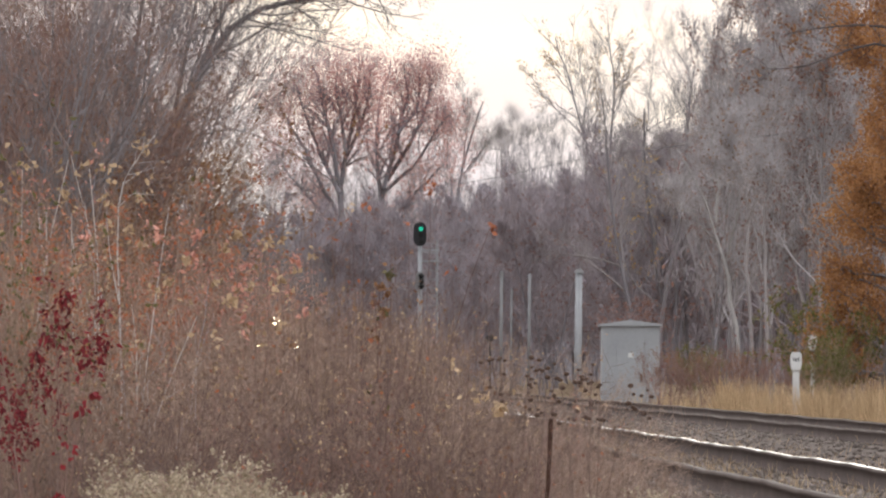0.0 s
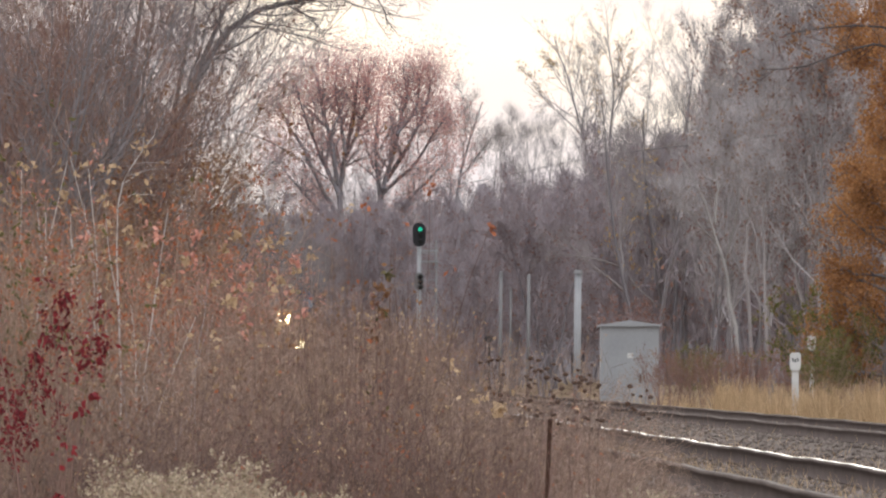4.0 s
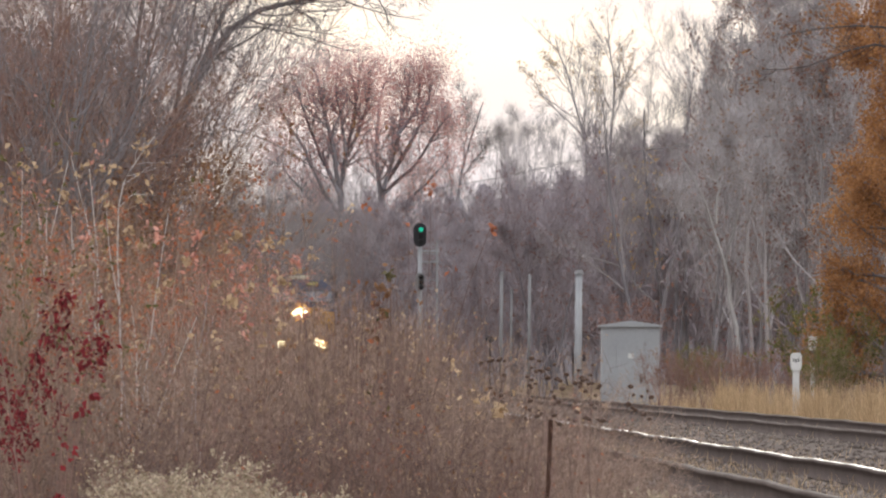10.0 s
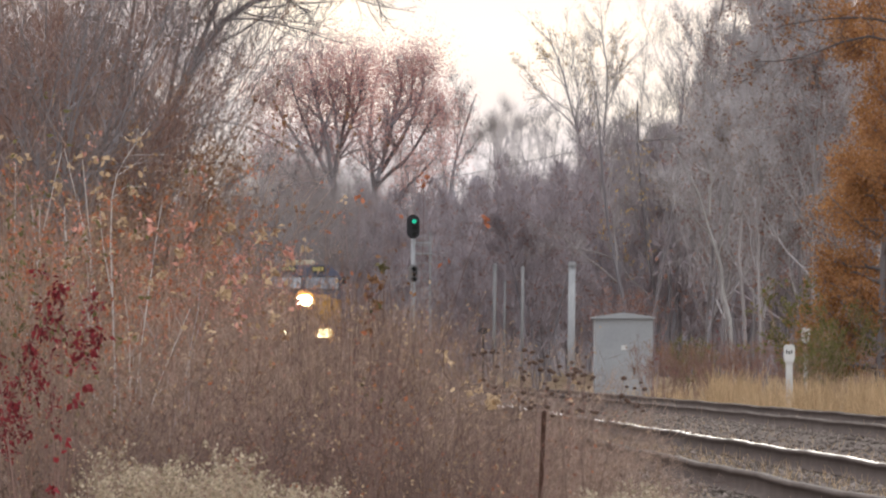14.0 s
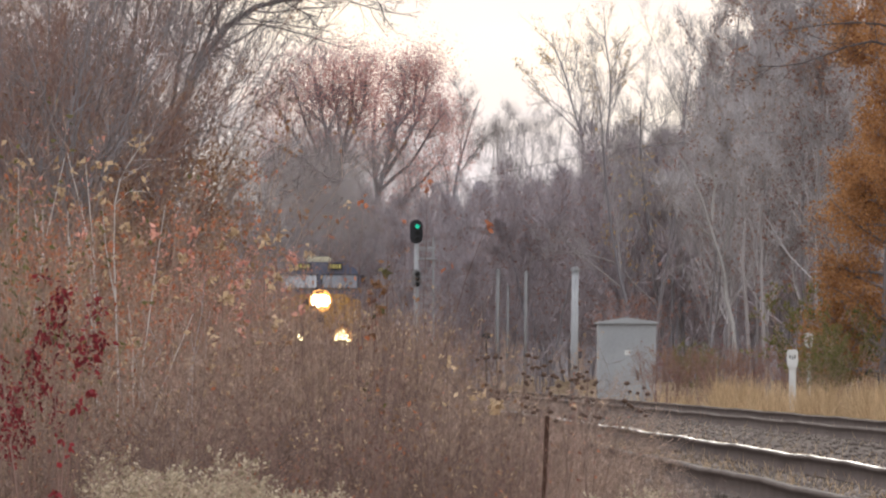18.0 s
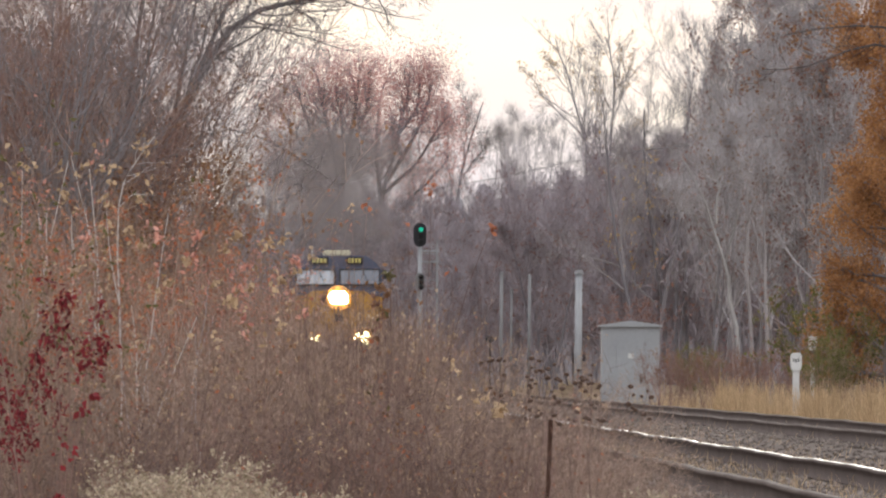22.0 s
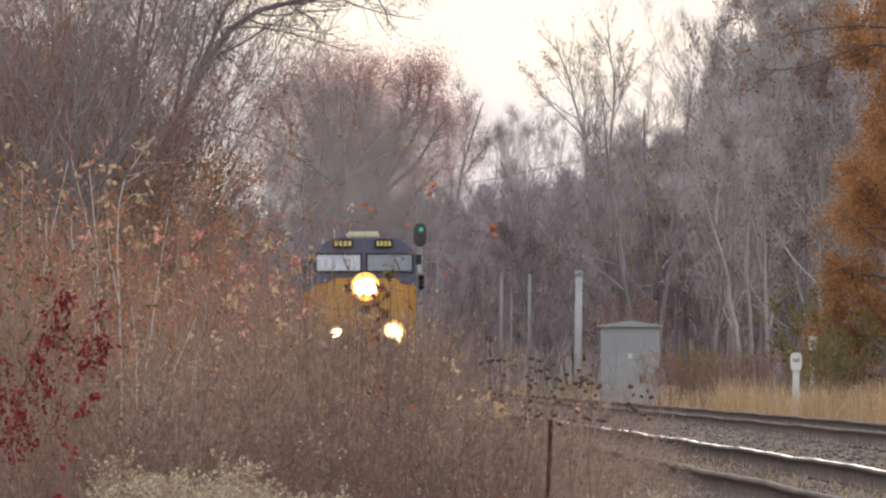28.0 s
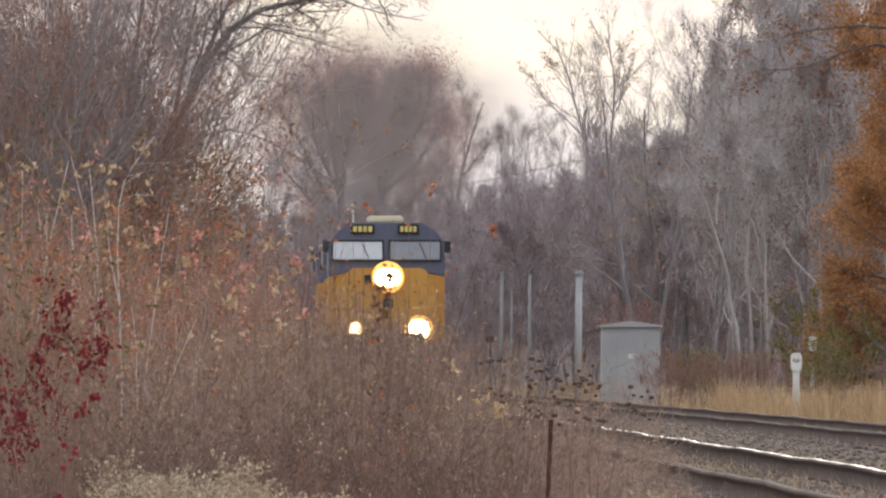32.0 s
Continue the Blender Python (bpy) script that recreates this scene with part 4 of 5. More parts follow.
    scatter(mk, [(0.7, 720, -0.8, 0, 1.02, 2), (2.0, 735, -0.8, 40, 1.06, 4), (3.6, 725, -0.8, 90, 1.12, 2), (4.9, 730, -0.8, 60, 1.08, 0), (6.2, 740, -0.8, 200, 1.14, 0), (7.6, 735, -0.8, 280, 1.1, 0), (9.2, 735, -0.8, 180, 1.12, 0), (-0.9, 745, -0.8, 150, 1.05, 0), (-11.5, 730, -0.8, 33, 0.95, 0), (-9.8, 722, -0.8, 73, 0.98, 1), (-8.2, 738, -0.8, 133, 1.0, 0), (-6.6, 726, -0.8, 203, 0.98, 2), (-5.2, 741, -0.8, 263, 1.0, 0), (-3.9, 729, -0.8, 303, 0.96, 1), (-2.4, 736, -0.8, 343, 0.98, 0), (-13.2, 725, -0.8, 13, 0.95, 0), (-10.6, 700, -0.8, 113, 0.85, 0), (-7.5, 705, -0.8, 213, 0.82, 0), (-5.9, 702, -0.8, 313, 0.84, 0), (-3.1, 704, -0.8, 53, 0.82, 0), (-1.4, 706, -0.8, 153, 0.86, 0), (-9.0, 698, -0.8, 253, 0.8, 0), (-12.6, 600, -0.8, 61, 0.7, 0), (-14.6, 610, -0.8, 161, 0.75, 0), (-16.6, 605, -0.8, 261, 0.8, 0), (-18.6, 600, -0.8, 31, 0.85, 0)])
    # two open fan-shaped crowns against the sky
    rng = np.random.default_rng(37)
    for y, lines in ((425, [[(6.4, -0.8), (6.35, 5), (6.2, 9.3), (5.85, 11), (5.5, 12.7), (5.0, 14.3), (4.7, 15.2)], [(5.85, 11), (5.0, 11.9), (4.2, 12.7), (3.65, 13.5), (3.4, 13.9)], [(5.85, 11), (5.95, 12.6), (5.8, 14), (5.6, 15.3)], [(5.5, 12.7), (4.9, 13.4), (4.5, 14.2), (4.3, 14.6)], [(6.2, 9.3), (6.5, 11.5), (6.4, 13.5)]]),
                     (432, [[(7.35, -0.8), (7.25, 5), (7.05, 9.4), (7.15, 11), (7.3, 13), (7.35, 14), (7.15, 15), (6.95, 15.6)], [(7.1, 11), (6.75, 12), (6.65, 13.5), (6.6, 14.9)], [(7.25, 12.4), (7.65, 13.2), (8.05, 14.0), (8.15, 14.9)], [(7.05, 9.8), (7.65, 10.6), (8.05, 11.5), (8.55, 11.8)], [(7.15, 11.5), (7.6, 13), (7.7, 15.2)]])):
        t = empty("fan_tree", label="bare tree with an open fan-shaped crown", category="tree", group="fan-crowned trees")
        P = limb_lines([[(x * 1.25, y * 1.25 + 0.4 * math.sin(3 * x), 0.87 + (z - 0.87) * 1.2) for x, z in line] for line in lines], 12)
        P[:, 2:] += rng.normal(0, 0.05, P[:, 2:].shape)
        R = np.array([0.085, 0.034, 0.034, 0.03, 0.03])[:, None] * np.linspace(1, 0.3, 12)[None]
        for i in range(len(lines)):
            ob = new("limb" if i else "trunk", mesh_of("limb", *tubes([(P[i:i + 1], R[i:i + 1])], 6), M["grey_bark"] if i else M["wood_trunk"], True))
            ob.parent = t
        A = sprout(rng, P, R, 16, 0.3, (0.12, 0.26), (18, 48), 6, 0.14, 0.05, 0.6, (0, 0, 0), 0.010)
        B = sprout(rng, *A, 6, 0.2, (0.3, 0.55), (20, 50), 4, 0.12, 0.05, 0.6, (0, 0, 0), 0.006)
        C = sprout(rng, *B, 4, 0.2, (0.35, 0.6), (20, 50), 3, 0.1, 0.05, 0.6, (0, 0, 0), 0.0045)
        ob = new("crown", mesh_of("crown", *tubes([A, B, C], 3), M["grey_bark"]))
        ob.parent = t
        ob = new("foliage", mesh_of("foliage", *leaves(rng, tips(rng, C, 500, 0.1), (0.08, 0.15), 0.7), M["gold_leaf"]))
        ob.parent = t
    # brown-red twiggy trees of the wood's edge
    mk = [make_tree("woodland_tree", 40 + i, M["wood_trunk"], M["wood_twig"], M["rust_leaf"], 1500, (0.07, 0.15), "dense twiggy brown-red woodland tree", group="trees of the wood's edge", slivers=9000, sliver=(0.35, 0.9), width=0.012, trunks=3, height=(7.5, 9), spread=0.32, radius=0.07, counts=(11, 7, 3), first=0.1, angle=(20, 55)) for i in range(3)]
    rng = np.random.default_rng(3)
    poses = []
    for i in range(26):
        y = rng.uniform(430, 520)
        x = (0.0035 + 0.034 * (i + rng.uniform(0, 1)) / 26) * y
        poses.append((x, y, -0.8, rng.uniform(0, 360), 0.74 + 0.45 * min(1, max(0, (x / y - 0.003) / 0.013)) + rng.uniform(-0.06, 0.06), rng.uniform(-3, 3)))
    poses += [(0.5, 590, -0.8, 40, 1.2, 0), (1.7, 575, -0.8, 140, 1.22, 0), (2.9, 585, -0.8, 240, 1.25, 0)]
    poses += [(-8.6, 606, -0.8, 15, 1.18, 0), (-7.1, 598, -0.8, 95, 1.1, 0), (-5.4, 612, -0.8, 175, 1.2, 0), (-4.2, 600, -0.8, 255, 1.12, 0), (-2.7, 608, -0.8, 335, 1.2, 0), (-1.4, 596, -0.8, 45, 1.15, 0)]
    poses += [(0.0375 * 378, 378, -0.3, 130, 1.55, 0), (0.0405 * 370, 370, -0.3, 230, 1.6, 0), (0.0435 * 376, 376, -0.3, 330, 1.6, 0)]
    poses += [(-0.041 * 565 + i * 2.6, 565 + 12 * (i % 3), -0.8, i * 70, 0.8, 0) for i in range(4)]
    scatter(mk, poses)
    # grey aspens beside the hut; the front ones are pale
    def aspen(seed, bark, leaf, n):
        return make_tree("aspen_tree", seed, bark, M["pale_twig"], leaf, n, (0.06, 0.13), "slender grey bare aspen", group="aspens", trunks=1 + seed % 2, height=(11, 13), spread=0.1, radius=0.055, counts=(24, 10, 4), first=0.15, angle=(14, 44), ratio=(0.2, 0.4), lift=0.1, slivers=5200, sliver=(0.25, 0.8), width=0.0075)
    thin = ((15, 0.2, (0.14, 0.34), (14, 40), 6, 0.09, 0.006), (7, 0.2, (0.3, 0.5), (15, 42), 4, 0.08, 0.0045), (4, 0.2, (0.3, 0.6), (15, 45), 3, 0.06, 0.0035))
    for seed, y, lines, radii in ((50, 312, [[(9.2, -0.5), (9.0, 2.5), (8.7, 3.8), (8.4, 5.3), (7.9, 6.4), (7.3, 7.5)], [(8.4, 5.3), (8.4, 6.6), (8.3, 8.2), (8.1, 10.1)], [(8.7, 4.0), (9.1, 5.6), (9.2, 7.1), (9.1, 8.8)], [(8.5, 4.7), (7.6, 5.6), (6.8, 6.2)]], (0.082, 0.05, 0.034, 0.026)),
                                  (53, 318, [[(9.8, -0.5), (9.6, 2.8), (9.5, 4.8), (9.5, 6.6), (9.6, 8.0), (9.5, 9.6), (9.4, 11.3)], [(9.5, 6.6), (9.0, 8.0), (8.7, 9.4), (8.6, 11.0)], [(9.5, 5.3), (10.0, 6.7), (10.4, 8.3), (10.6, 10.1)], [(9.6, 8.0), (9.9, 9.2), (10.1, 10.6)]], (0.07, 0.04, 0.036, 0.032)),
                                  (55, 306, [[(9.9, -0.5), (9.7, 2.4), (9.6, 4.0), (9.7, 5.3), (10.0, 6.9), (10.4, 8.6)], [(9.6, 4.0), (9.3, 5.3), (8.9, 6.7), (8.7, 8.3)], [(9.7, 5.3), (9.8, 6.7), (9.6, 8.6)]], (0.066, 0.034, 0.034))):
        limbed_tree("aspen_tree", seed, y, lines, radii, M["pale_bark"] if seed == 50 else M["grey_bark"], M["pale_twig"], thin, M["brown_leaf"], 260, (0.06, 0.12), 0.08, 0.6, 2600, (0.25, 0.8), 0.006, 0.25, label="slender pale-barked bare aspen" if seed == 50 else "slender grey bare aspen", category="tree", group="aspens")
    scatter([aspen(51, M["dark_bark"], None, 0), aspen(52, M["grey_bark"], M["rust_leaf"], 2800), aspen(54, M["dark_bark"], M["rust_leaf"], 2400)], [(9.3, 352, -0.3, 30, 0.92, 1), (9.9, 346, -0.3, 90, 0.95, 0), (10.8, 332, 0, 170, 1.05, 2), (11.9, 335, 0, 250, 1.1, 0), (12.4, 330, 0, 300, 1.1, -2), (13.2, 340, 0, 20, 1.1, 0), (11.0, 350, 0, 45, 1.15, 0), (12.8, 350, 0, 75, 1.15, 0), (10.2, 365, 0, 15, 1.2, 0), (13.9, 335, 0, 115, 1.1, 0), (14.8, 345, 0, 215, 1.15, 0), (15.6, 340, 0, 65, 1.1, 0)])
    # russet oaks on the verge
    mk = [make_tree("oak_tree", 60, M["dark_bark"], M["dark_bark"], M["oak_leaf"], 42000, (0.05, 0.10), "russet-leaved oak, branched to the ground", group="oaks", scatter_leaf=0.19, trunks=1, height=(9.0, 9.3), spread=0.03, radius=0.13, counts=(46, 8, 5), first=0.05, angle=(50, 85), ratio=(0.19, 0.33), lift=0.02)]
    scatter(mk, [(10.3, 236, 0.0, 0, 0.92, 0), (12.1, 243, 0.0, 130, 1.02, 0)])


def overhanging_trees():
    rng = np.random.default_rng(14)
    # on the near side: dark boughs that arch over the line
    t = empty("overhanging_tree", label="dark leafless tree with boughs arching over the thicket", category="tree")
    lines = [[(-4.9, 142, -0.75), (-4.5, 141, 1.5), (-4.1, 140, 3.0), (-3.75, 140, 4.0), (-3.4, 140, 4.9)],
             [(-3.75, 140, 4.0), (-3.45, 139.5, 4.75), (-3.0, 139, 5.5), (-2.6, 139, 5.78), (-1.75, 138.5, 5.98), (-0.75, 138, 5.9), (-0.2, 138, 6.1)],
             [(-4.1, 140, 3.0), (-3.8, 140.5, 3.9), (-3.62, 141, 5.0), (-3.3, 141, 6.6)],
             [(-4.1, 140, 3.3), (-3.2, 138, 4.15), (-2.6, 137, 4.05), (-2.0, 136.5, 3.75), (-1.4, 136, 3.3)],
             [(-3.4, 140, 4.9), (-3.0, 141, 5.9), (-2.7, 141, 6.6)],
             [(-4.3, 141, 2.4), (-4.4, 141, 4.4), (-4.1, 141, 6.5)]]
    P = limb_lines(lines)
    R = np.array([0.09, 0.06, 0.05, 0.014, 0.04, 0.06])[:, None] * np.linspace(1, 0.3, 9)[None]
    for i in range(len(lines)):
        ob = new("trunk" if i == 0 else "limb", mesh_of("limb", *tubes([(P[i:i + 1], R[i:i + 1])], 6), M["black_bark"], True))
        ob.parent = t
    A = sprout(rng, P[[1, 2, 4, 5]], R[[1, 2, 4, 5]], 24, 0.05, (0.18, 0.42), (20, 65), 6, 0.17, 0.0, 0.4, (0.09, 0, -0.01), 0.005)
    Z = sprout(rng, P[3:4], R[3:4], 7, 0.3, (0.08, 0.2), (20, 50), 4, 0.14, 0.0, 0.6, (0.04, 0, 0), 0.003)
    B = sprout(rng, *A, 7, 0.2, (0.25, 0.55), (20, 60), 4, 0.17, -0.03, 0.6, (0.05, 0, 0), 0.0034)
    C = sprout(rng, *B, 5, 0.2, (0.3, 0.6), (20, 60), 3, 0.12, -0.02, 0.7, (0, 0, 0), 0.0026)
    ob = new("crown", mesh_of("crown", *tubes([A, B, C, Z], 3), M["black_bark"]))
    ob.parent = t
    # across the line: a limb that reaches in above the oak
    t = empty("leaning_tree", label="dark tree with a limb reaching over the oak", category="tree")
    lines = [[(10.6, 192, -0.3), (10.4, 192, 3.0), (10.0, 191, 6.0), (9.6, 191, 8.5)],
             [(10.1, 191, 5.6), (8.6, 190, 7.0), (7.6, 190, 6.85), (6.8, 189.5, 6.45), (5.95, 189, 6.42)],
             [(9.8, 191, 6.6), (8.4, 190, 7.3), (7.2, 190, 7.25), (6.4, 190, 7.1)]]
    P = limb_lines(lines)
    R = np.array([0.14, 0.034, 0.034])[:, None] * np.linspace(1, 0.25, 9)[None]
    for i in range(len(lines)):
        ob = new("trunk" if i == 0 else "limb", mesh_of("limb", *tubes([(P[i:i + 1], R[i:i + 1])], 6), M["black_bark"], True))
        ob.parent = t
    A = sprout(rng, P[1:], R[1:], 12, 0.3, (0.15, 0.35), (25, 70), 4, 0.16, 0.02, 0.4, (0, 0, 0), 0.006)
    B = sprout(rng, *A, 6, 0.2, (0.25, 0.55), (20, 60), 3, 0.15, 0.02, 0.6, (0, 0, 0), 0.004)
    ob = new("crown", mesh_of("crown", *tubes([A, B], 3), M["black_bark"]))
    ob.parent = t
    ob = new("foliage", mesh_of("foliage", *leaves(rng, tips(rng, B, 420, 0.05), (0.05, 0.10), 0.7), M["brown_leaf"]))
    ob.parent = t


def right_side():
    mk = [make_bush("verge_shrub", 70 + i, 10, 0.4, (1.1, 1.9), 0.5, 0.012, (8, 4), M["red_brown_bark"], (M["brown_leaf"], M["crimson_leaf"])[i], (350, 60)[i], (0.04, 0.08), "low twiggy reddish-brown shrub on the verge", "verge shrubs", floor=0.005) for i in range(2)]
    scatter(mk, rand_poses(71, 20, (0.0205, 0.047), (250, 300), -0.1, (0.6, 0.9)))
    mk = [make_bush("green_shrub", 75, 10, 0.35, (1.4, 2.0), 0.45, 0.012, (7, 5), M["brush_bark"], M["green_leaf"], 1500, (0.05, 0.09), "shrub still bearing olive-green leaves", "green shrubs", floor=0.005)]
    scatter(mk, [(7.1, 300, -0.3, 0, 0.9, 0), (9.0, 238, -0.1, 50, 0.95, 0), (9.6, 234, -0.1, 140, 1.1, 0), (9.4, 244, 0.0, 200, 1.4, 0), (7.5, 296, -0.3, 80, 0.8, 0), (8.68, 231, -0.15, 110, 0.72, 0), (8.9, 234, -0.1, 310, 0.8, 0)])
    mk = [make_bush("red_shrub", 78, 8, 0.5, (3.2, 4.0), 0.3, 0.02, (8, 6), M["wood_twig"], M["rust_leaf"], 900, (0.07, 0.13), "tall shrub with dull red leaves behind the hut", "red shrubs", floor=0.006)]
    scatter(mk, [(7.2, 350, -0.6, 0, 1.0, 0), (6.6, 358, -0.6, 100, 0.9, 0)])
    mk = [make_bush("golden_tree", 79, 3, 0.3, (8.6, 9.6), 0.14, 0.035, (9, 4), M["wood_trunk"], M["gold_leaf"], 300, (0.09, 0.17), "slim tree with a few golden leaves", "", floor=0.008, category="tree", first=0.4, low=0.5)]
    scatter(mk, [(7.6, 428, -0.8, 0, 1.0, 0)])
    # straw grass on the far verge
    rng = np.random.default_rng(77)
    n = 13000
    u = 0.0262 + 0.021 * rng.uniform(0, 1, n)
    thin = rng.uniform(0, 1, n) < 0.14
    u = np.where(thin, 0.018 + 0.009 * rng.uniform(0, 1, n), u)
    edge = 12.0 / (u + 0.0236)
    y = edge + rng.uniform(0, 1, n) ** 1.4 * 55
    x = u * y
    off = x - np.array([line_x(v) for v in y])
    keep = (np.sin(u * 900) + 0.6 * np.sin(u * 2300 + 1) + 0.5 * np.sin(y * 0.35) + rng.uniform(0, 1.6, n)) > 0.45
    x, y, off, thin = x[keep], y[keep], off[keep], thin[keep]
    n = len(x)
    start = np.stack([x, y, np.interp(off, [7, 8.5, 13.5], [-0.5, -0.72, -0.05])], 1)
    way = np.stack([rng.normal(0, 0.2, n), rng.normal(0, 0.15, n), np.ones(n)], 1)
    tall = rng.uniform(0.5, 1.05, n) * np.where(thin, 0.7, 1.0) * (1.05 + 0.3 * np.sin(x * 2.1) * np.sin(y * 0.3))
    P = run(rng, start, way, tall, 4, 0.12, -0.03)
    R = rng.uniform(0.004, 0.009, n)[:, None] * np.linspace(1, 0.3, 4)[None]
    tagged(new("tall_grass", mesh_of("tall_grass", *tubes([(P, R)], 3), M["straw"])), "tall straw-coloured dry grass on the verge", "grass", kind="stuff")
    # thin dry weeds in the stones beside the rails
    n = 9000
    y = rng.uniform(60, 190, n)
    off = rng.choice([-2.3, -2.0, -0.2, 0.3, 2.4, 2.1, 4.6, 7.0], n) + rng.normal(0, 0.4, n)
    start = np.stack([np.array([line_x(v) for v in y]) + off, y, bed_z(off)], 1)
    way = np.stack([rng.normal(0, 0.5, n), rng.normal(0, 0.3, n), np.ones(n)], 1)
    P = run(rng, start, way, rng.uniform(0.04, 0.15, n), 3, 0.15, 0)
    R = rng.uniform(0.002, 0.004, n)[:, None] * np.linspace(1, 0.3, 3)[None]
    tagged(new("dry_weeds", mesh_of("dry_weeds", *tubes([(P, R)], 3), M["straw"])), "sparse bleached weeds in the stone bed", "weeds", kind="stuff")


def left_thicket():
    lean = (0.10, 0, 0.0)
    mk = [make_bush("sapling_thicket", 80 + i, 6, 0.6, (4.8, 6.6), 0.2, 0.0135, (13, 8), (M["red_brown_bark"], M["red_brown_bark"], M["dark_bark"])[i], M["brown_leaf"], (900, 300, 0)[i] or 40, (0.02, 0.05), "tall leafless red-brown sapling clump", "sapling clumps", lean, (12, 48), (0.2, 0.42), 0.05, 0.002, 0.13, category="sapling", slivers=1600, sliver=(0.12, 0.35), width=0.0036) for i in range(3)]
    scatter(mk, rand_poses(81, 26, (-0.0485, -0.0335), (95, 150), -0.75, (0.92, 1.14), (-4, 5)) + rand_poses(82, 8, (-0.0295, -0.0215), (118, 150), -0.75, (0.5, 0.64), (-3, 2)) + rand_poses(87, 5, (-0.0495, -0.042), (100, 140), -0.75, (1.05, 1.2), (-3, 4)) + rand_poses(83, 11, (-0.048, -0.034), (165, 230), -0.75, (1.3, 1.6), (-2, 5)))
    # brown-leaved shrubs below them
    mk = [make_bush("leafy_shrub", 84 + i, 8, 0.4, (2.2, 3.0), 0.32, 0.011, (9, 7), M["brush_bark"], (M["brown_leaf"], M["orange_leaf"], M["pink_leaf"])[i], (1900, 700, 1300)[i], (0.025, 0.06), ("shrub with withered brown leaves", "shrub with thin orange-red leaves", "shrub with faded pinkish-tan leaves")[i], "leafy shrubs", (0.02, 0, 0), floor=0.0018, wander=0.13, slivers=900, sliver=(0.08, 0.2), width=0.0018) for i in range(3)]
    scatter(mk[:1] + mk, rand_poses(85, 16, (-0.047, -0.0305), (80, 112), -0.72, (0.75, 1.0)))
    for x, y, turn, size in ((-3.2, 100, 10, 1.2), (-2.95, 104, 100, 1.2), (-2.9, 101, 190, 1.1), (-3.5, 106, 150, 1.3), (-3.2, 112, 230, 1.5)):
        ob = copy_thing(mk[0], pose(x, y, -0.72, 0, 2, turn))
        ob.scale = (size,) * 3
    for i, q in enumerate(rand_poses(86, 8, (-0.0305, -0.0228), (86, 104), -0.72, (0.62, 0.76))):
        ob = copy_thing(mk[(2, 2, 1)[i % 3]], pose(q[0], q[1], q[2], 0, q[5], q[3]))
        ob.scale = (q[4],) * 3
    # upright coral-leaved shrubs at the thicket's end, bare below
    mk = [make_bush("coral_shrub", 88 + i, 7, 0.35, (2.3, 2.8), 0.12, 0.008, (8, 5), M["red_brown_bark"], M["pink_leaf"], (640, 520)[i], (0.02, 0.042), "upright shrub with coral-red leaves in its top", "coral shrubs", (0.015, 0, 0), (15, 45), (0.12, 0.28), 0.05, 0.0018, 0.13, 0.3, 0.72) for i in range(2)]
    scatter(mk, [(-2.12, 96, -0.72, 0, 1.0, 0), (-1.95, 99, -0.72, 80, 1.02, 0), (-1.95, 95, -0.72, 160, 0.92, -2), (-2.3, 94, -0.72, 300, 0.96, 0), (-2.45, 97, -0.72, 240, 1.0, 0), (-2.2, 98, -0.72, 30, 1.0, -2)])
    # pale stems with bleached leaves
    mk = [make_bush("pale_sapling", 110 + i, 3, 0.2, (2.6, 3.2), 0.16, 0.008, (9, 4), M["dark_twig"], M["tan_leaf"], 150, (0.035, 0.075), "slim pale-stemmed sapling with bleached hanging leaves", "pale saplings", (0.01, 0, 0), (20, 50), (0.12, 0.26), 0.03, 0.002, 0.1, category="sapling", bark=M["pale_stem"]) for i in range(2)]
    scatter(mk, [(-2.72, 70, -0.72, 0, 1.04, 0), (-2.25, 71, -0.72, 90, 0.98, 2), (-2.5, 74, -0.72, 200, 1.08, -2), (-1.95, 75, -0.72, 140, 0.72, 3), (-2.95, 68, -0.72, 20, 0.8, 0)])
    # olive shrubs; their dark leaf colour also imitates shade between the bushes
    mk = [make_bush("olive_shrub", 124, 6, 0.25, (2.2, 2.7), 0.2, 0.009, (7, 4), M["brush_bark"], M["olive_leaf"], 230, (0.03, 0.065), "slim shrub with dull olive leaves", "olive shrubs", floor=0.002)]
    scatter(mk, [(-3.0, 69, -0.75, 0, 0.98, 0), (-2.9, 66, -0.75, 90, 0.8, 0), (-2.58, 58, -0.75, 40, 0.95, 0), (-2.66, 60, -0.75, 190, 0.9, 0), (-2.7, 61, -0.75, 300, 1.0, 0), (-2.7, 65, -0.75, 250, 1.15, 0)])
    # sumac in full red
    mk = [make_bush("sumac_shrub", 120, 4, 0.07, (2.0, 2.25), 0.05, 0.009, (8, 3), M["red_brown_bark"], M["crimson_leaf"], 260, (0.024, 0.052), "sumac with deep crimson leaves", "sumacs", (0, 0, 0), (20, 60), (0.03, 0.06), 0.03, 0.002, category="shrub", first=0.72)]
    scatter(mk, [(-2.02, 52, -0.75, 0, 1.12, 0), (-2.06, 53, -0.75, 210, 0.95, 0), (-2.27, 51, -0.75, 70, 0.86, 0), (-2.1, 52.5, -0.75, 150, 0.78, -1)])
    for i, (x0, x, z) in enumerate(((-2.0, -1.77, 0.74), (-1.98, -1.83, 0.66), (-2.05, -1.94, 0.2))):
        shoot("sumac_sprig", "drooping sumac sprig with dark crimson leaves", (x0, 51.5, -0.75), (x, 51.5, z), (-0.06, 0, 0.12), 0.004, M["red_brown_bark"], M["crimson_leaf"], 9, (0.035, 0.06), 2, 5, 130 + i)
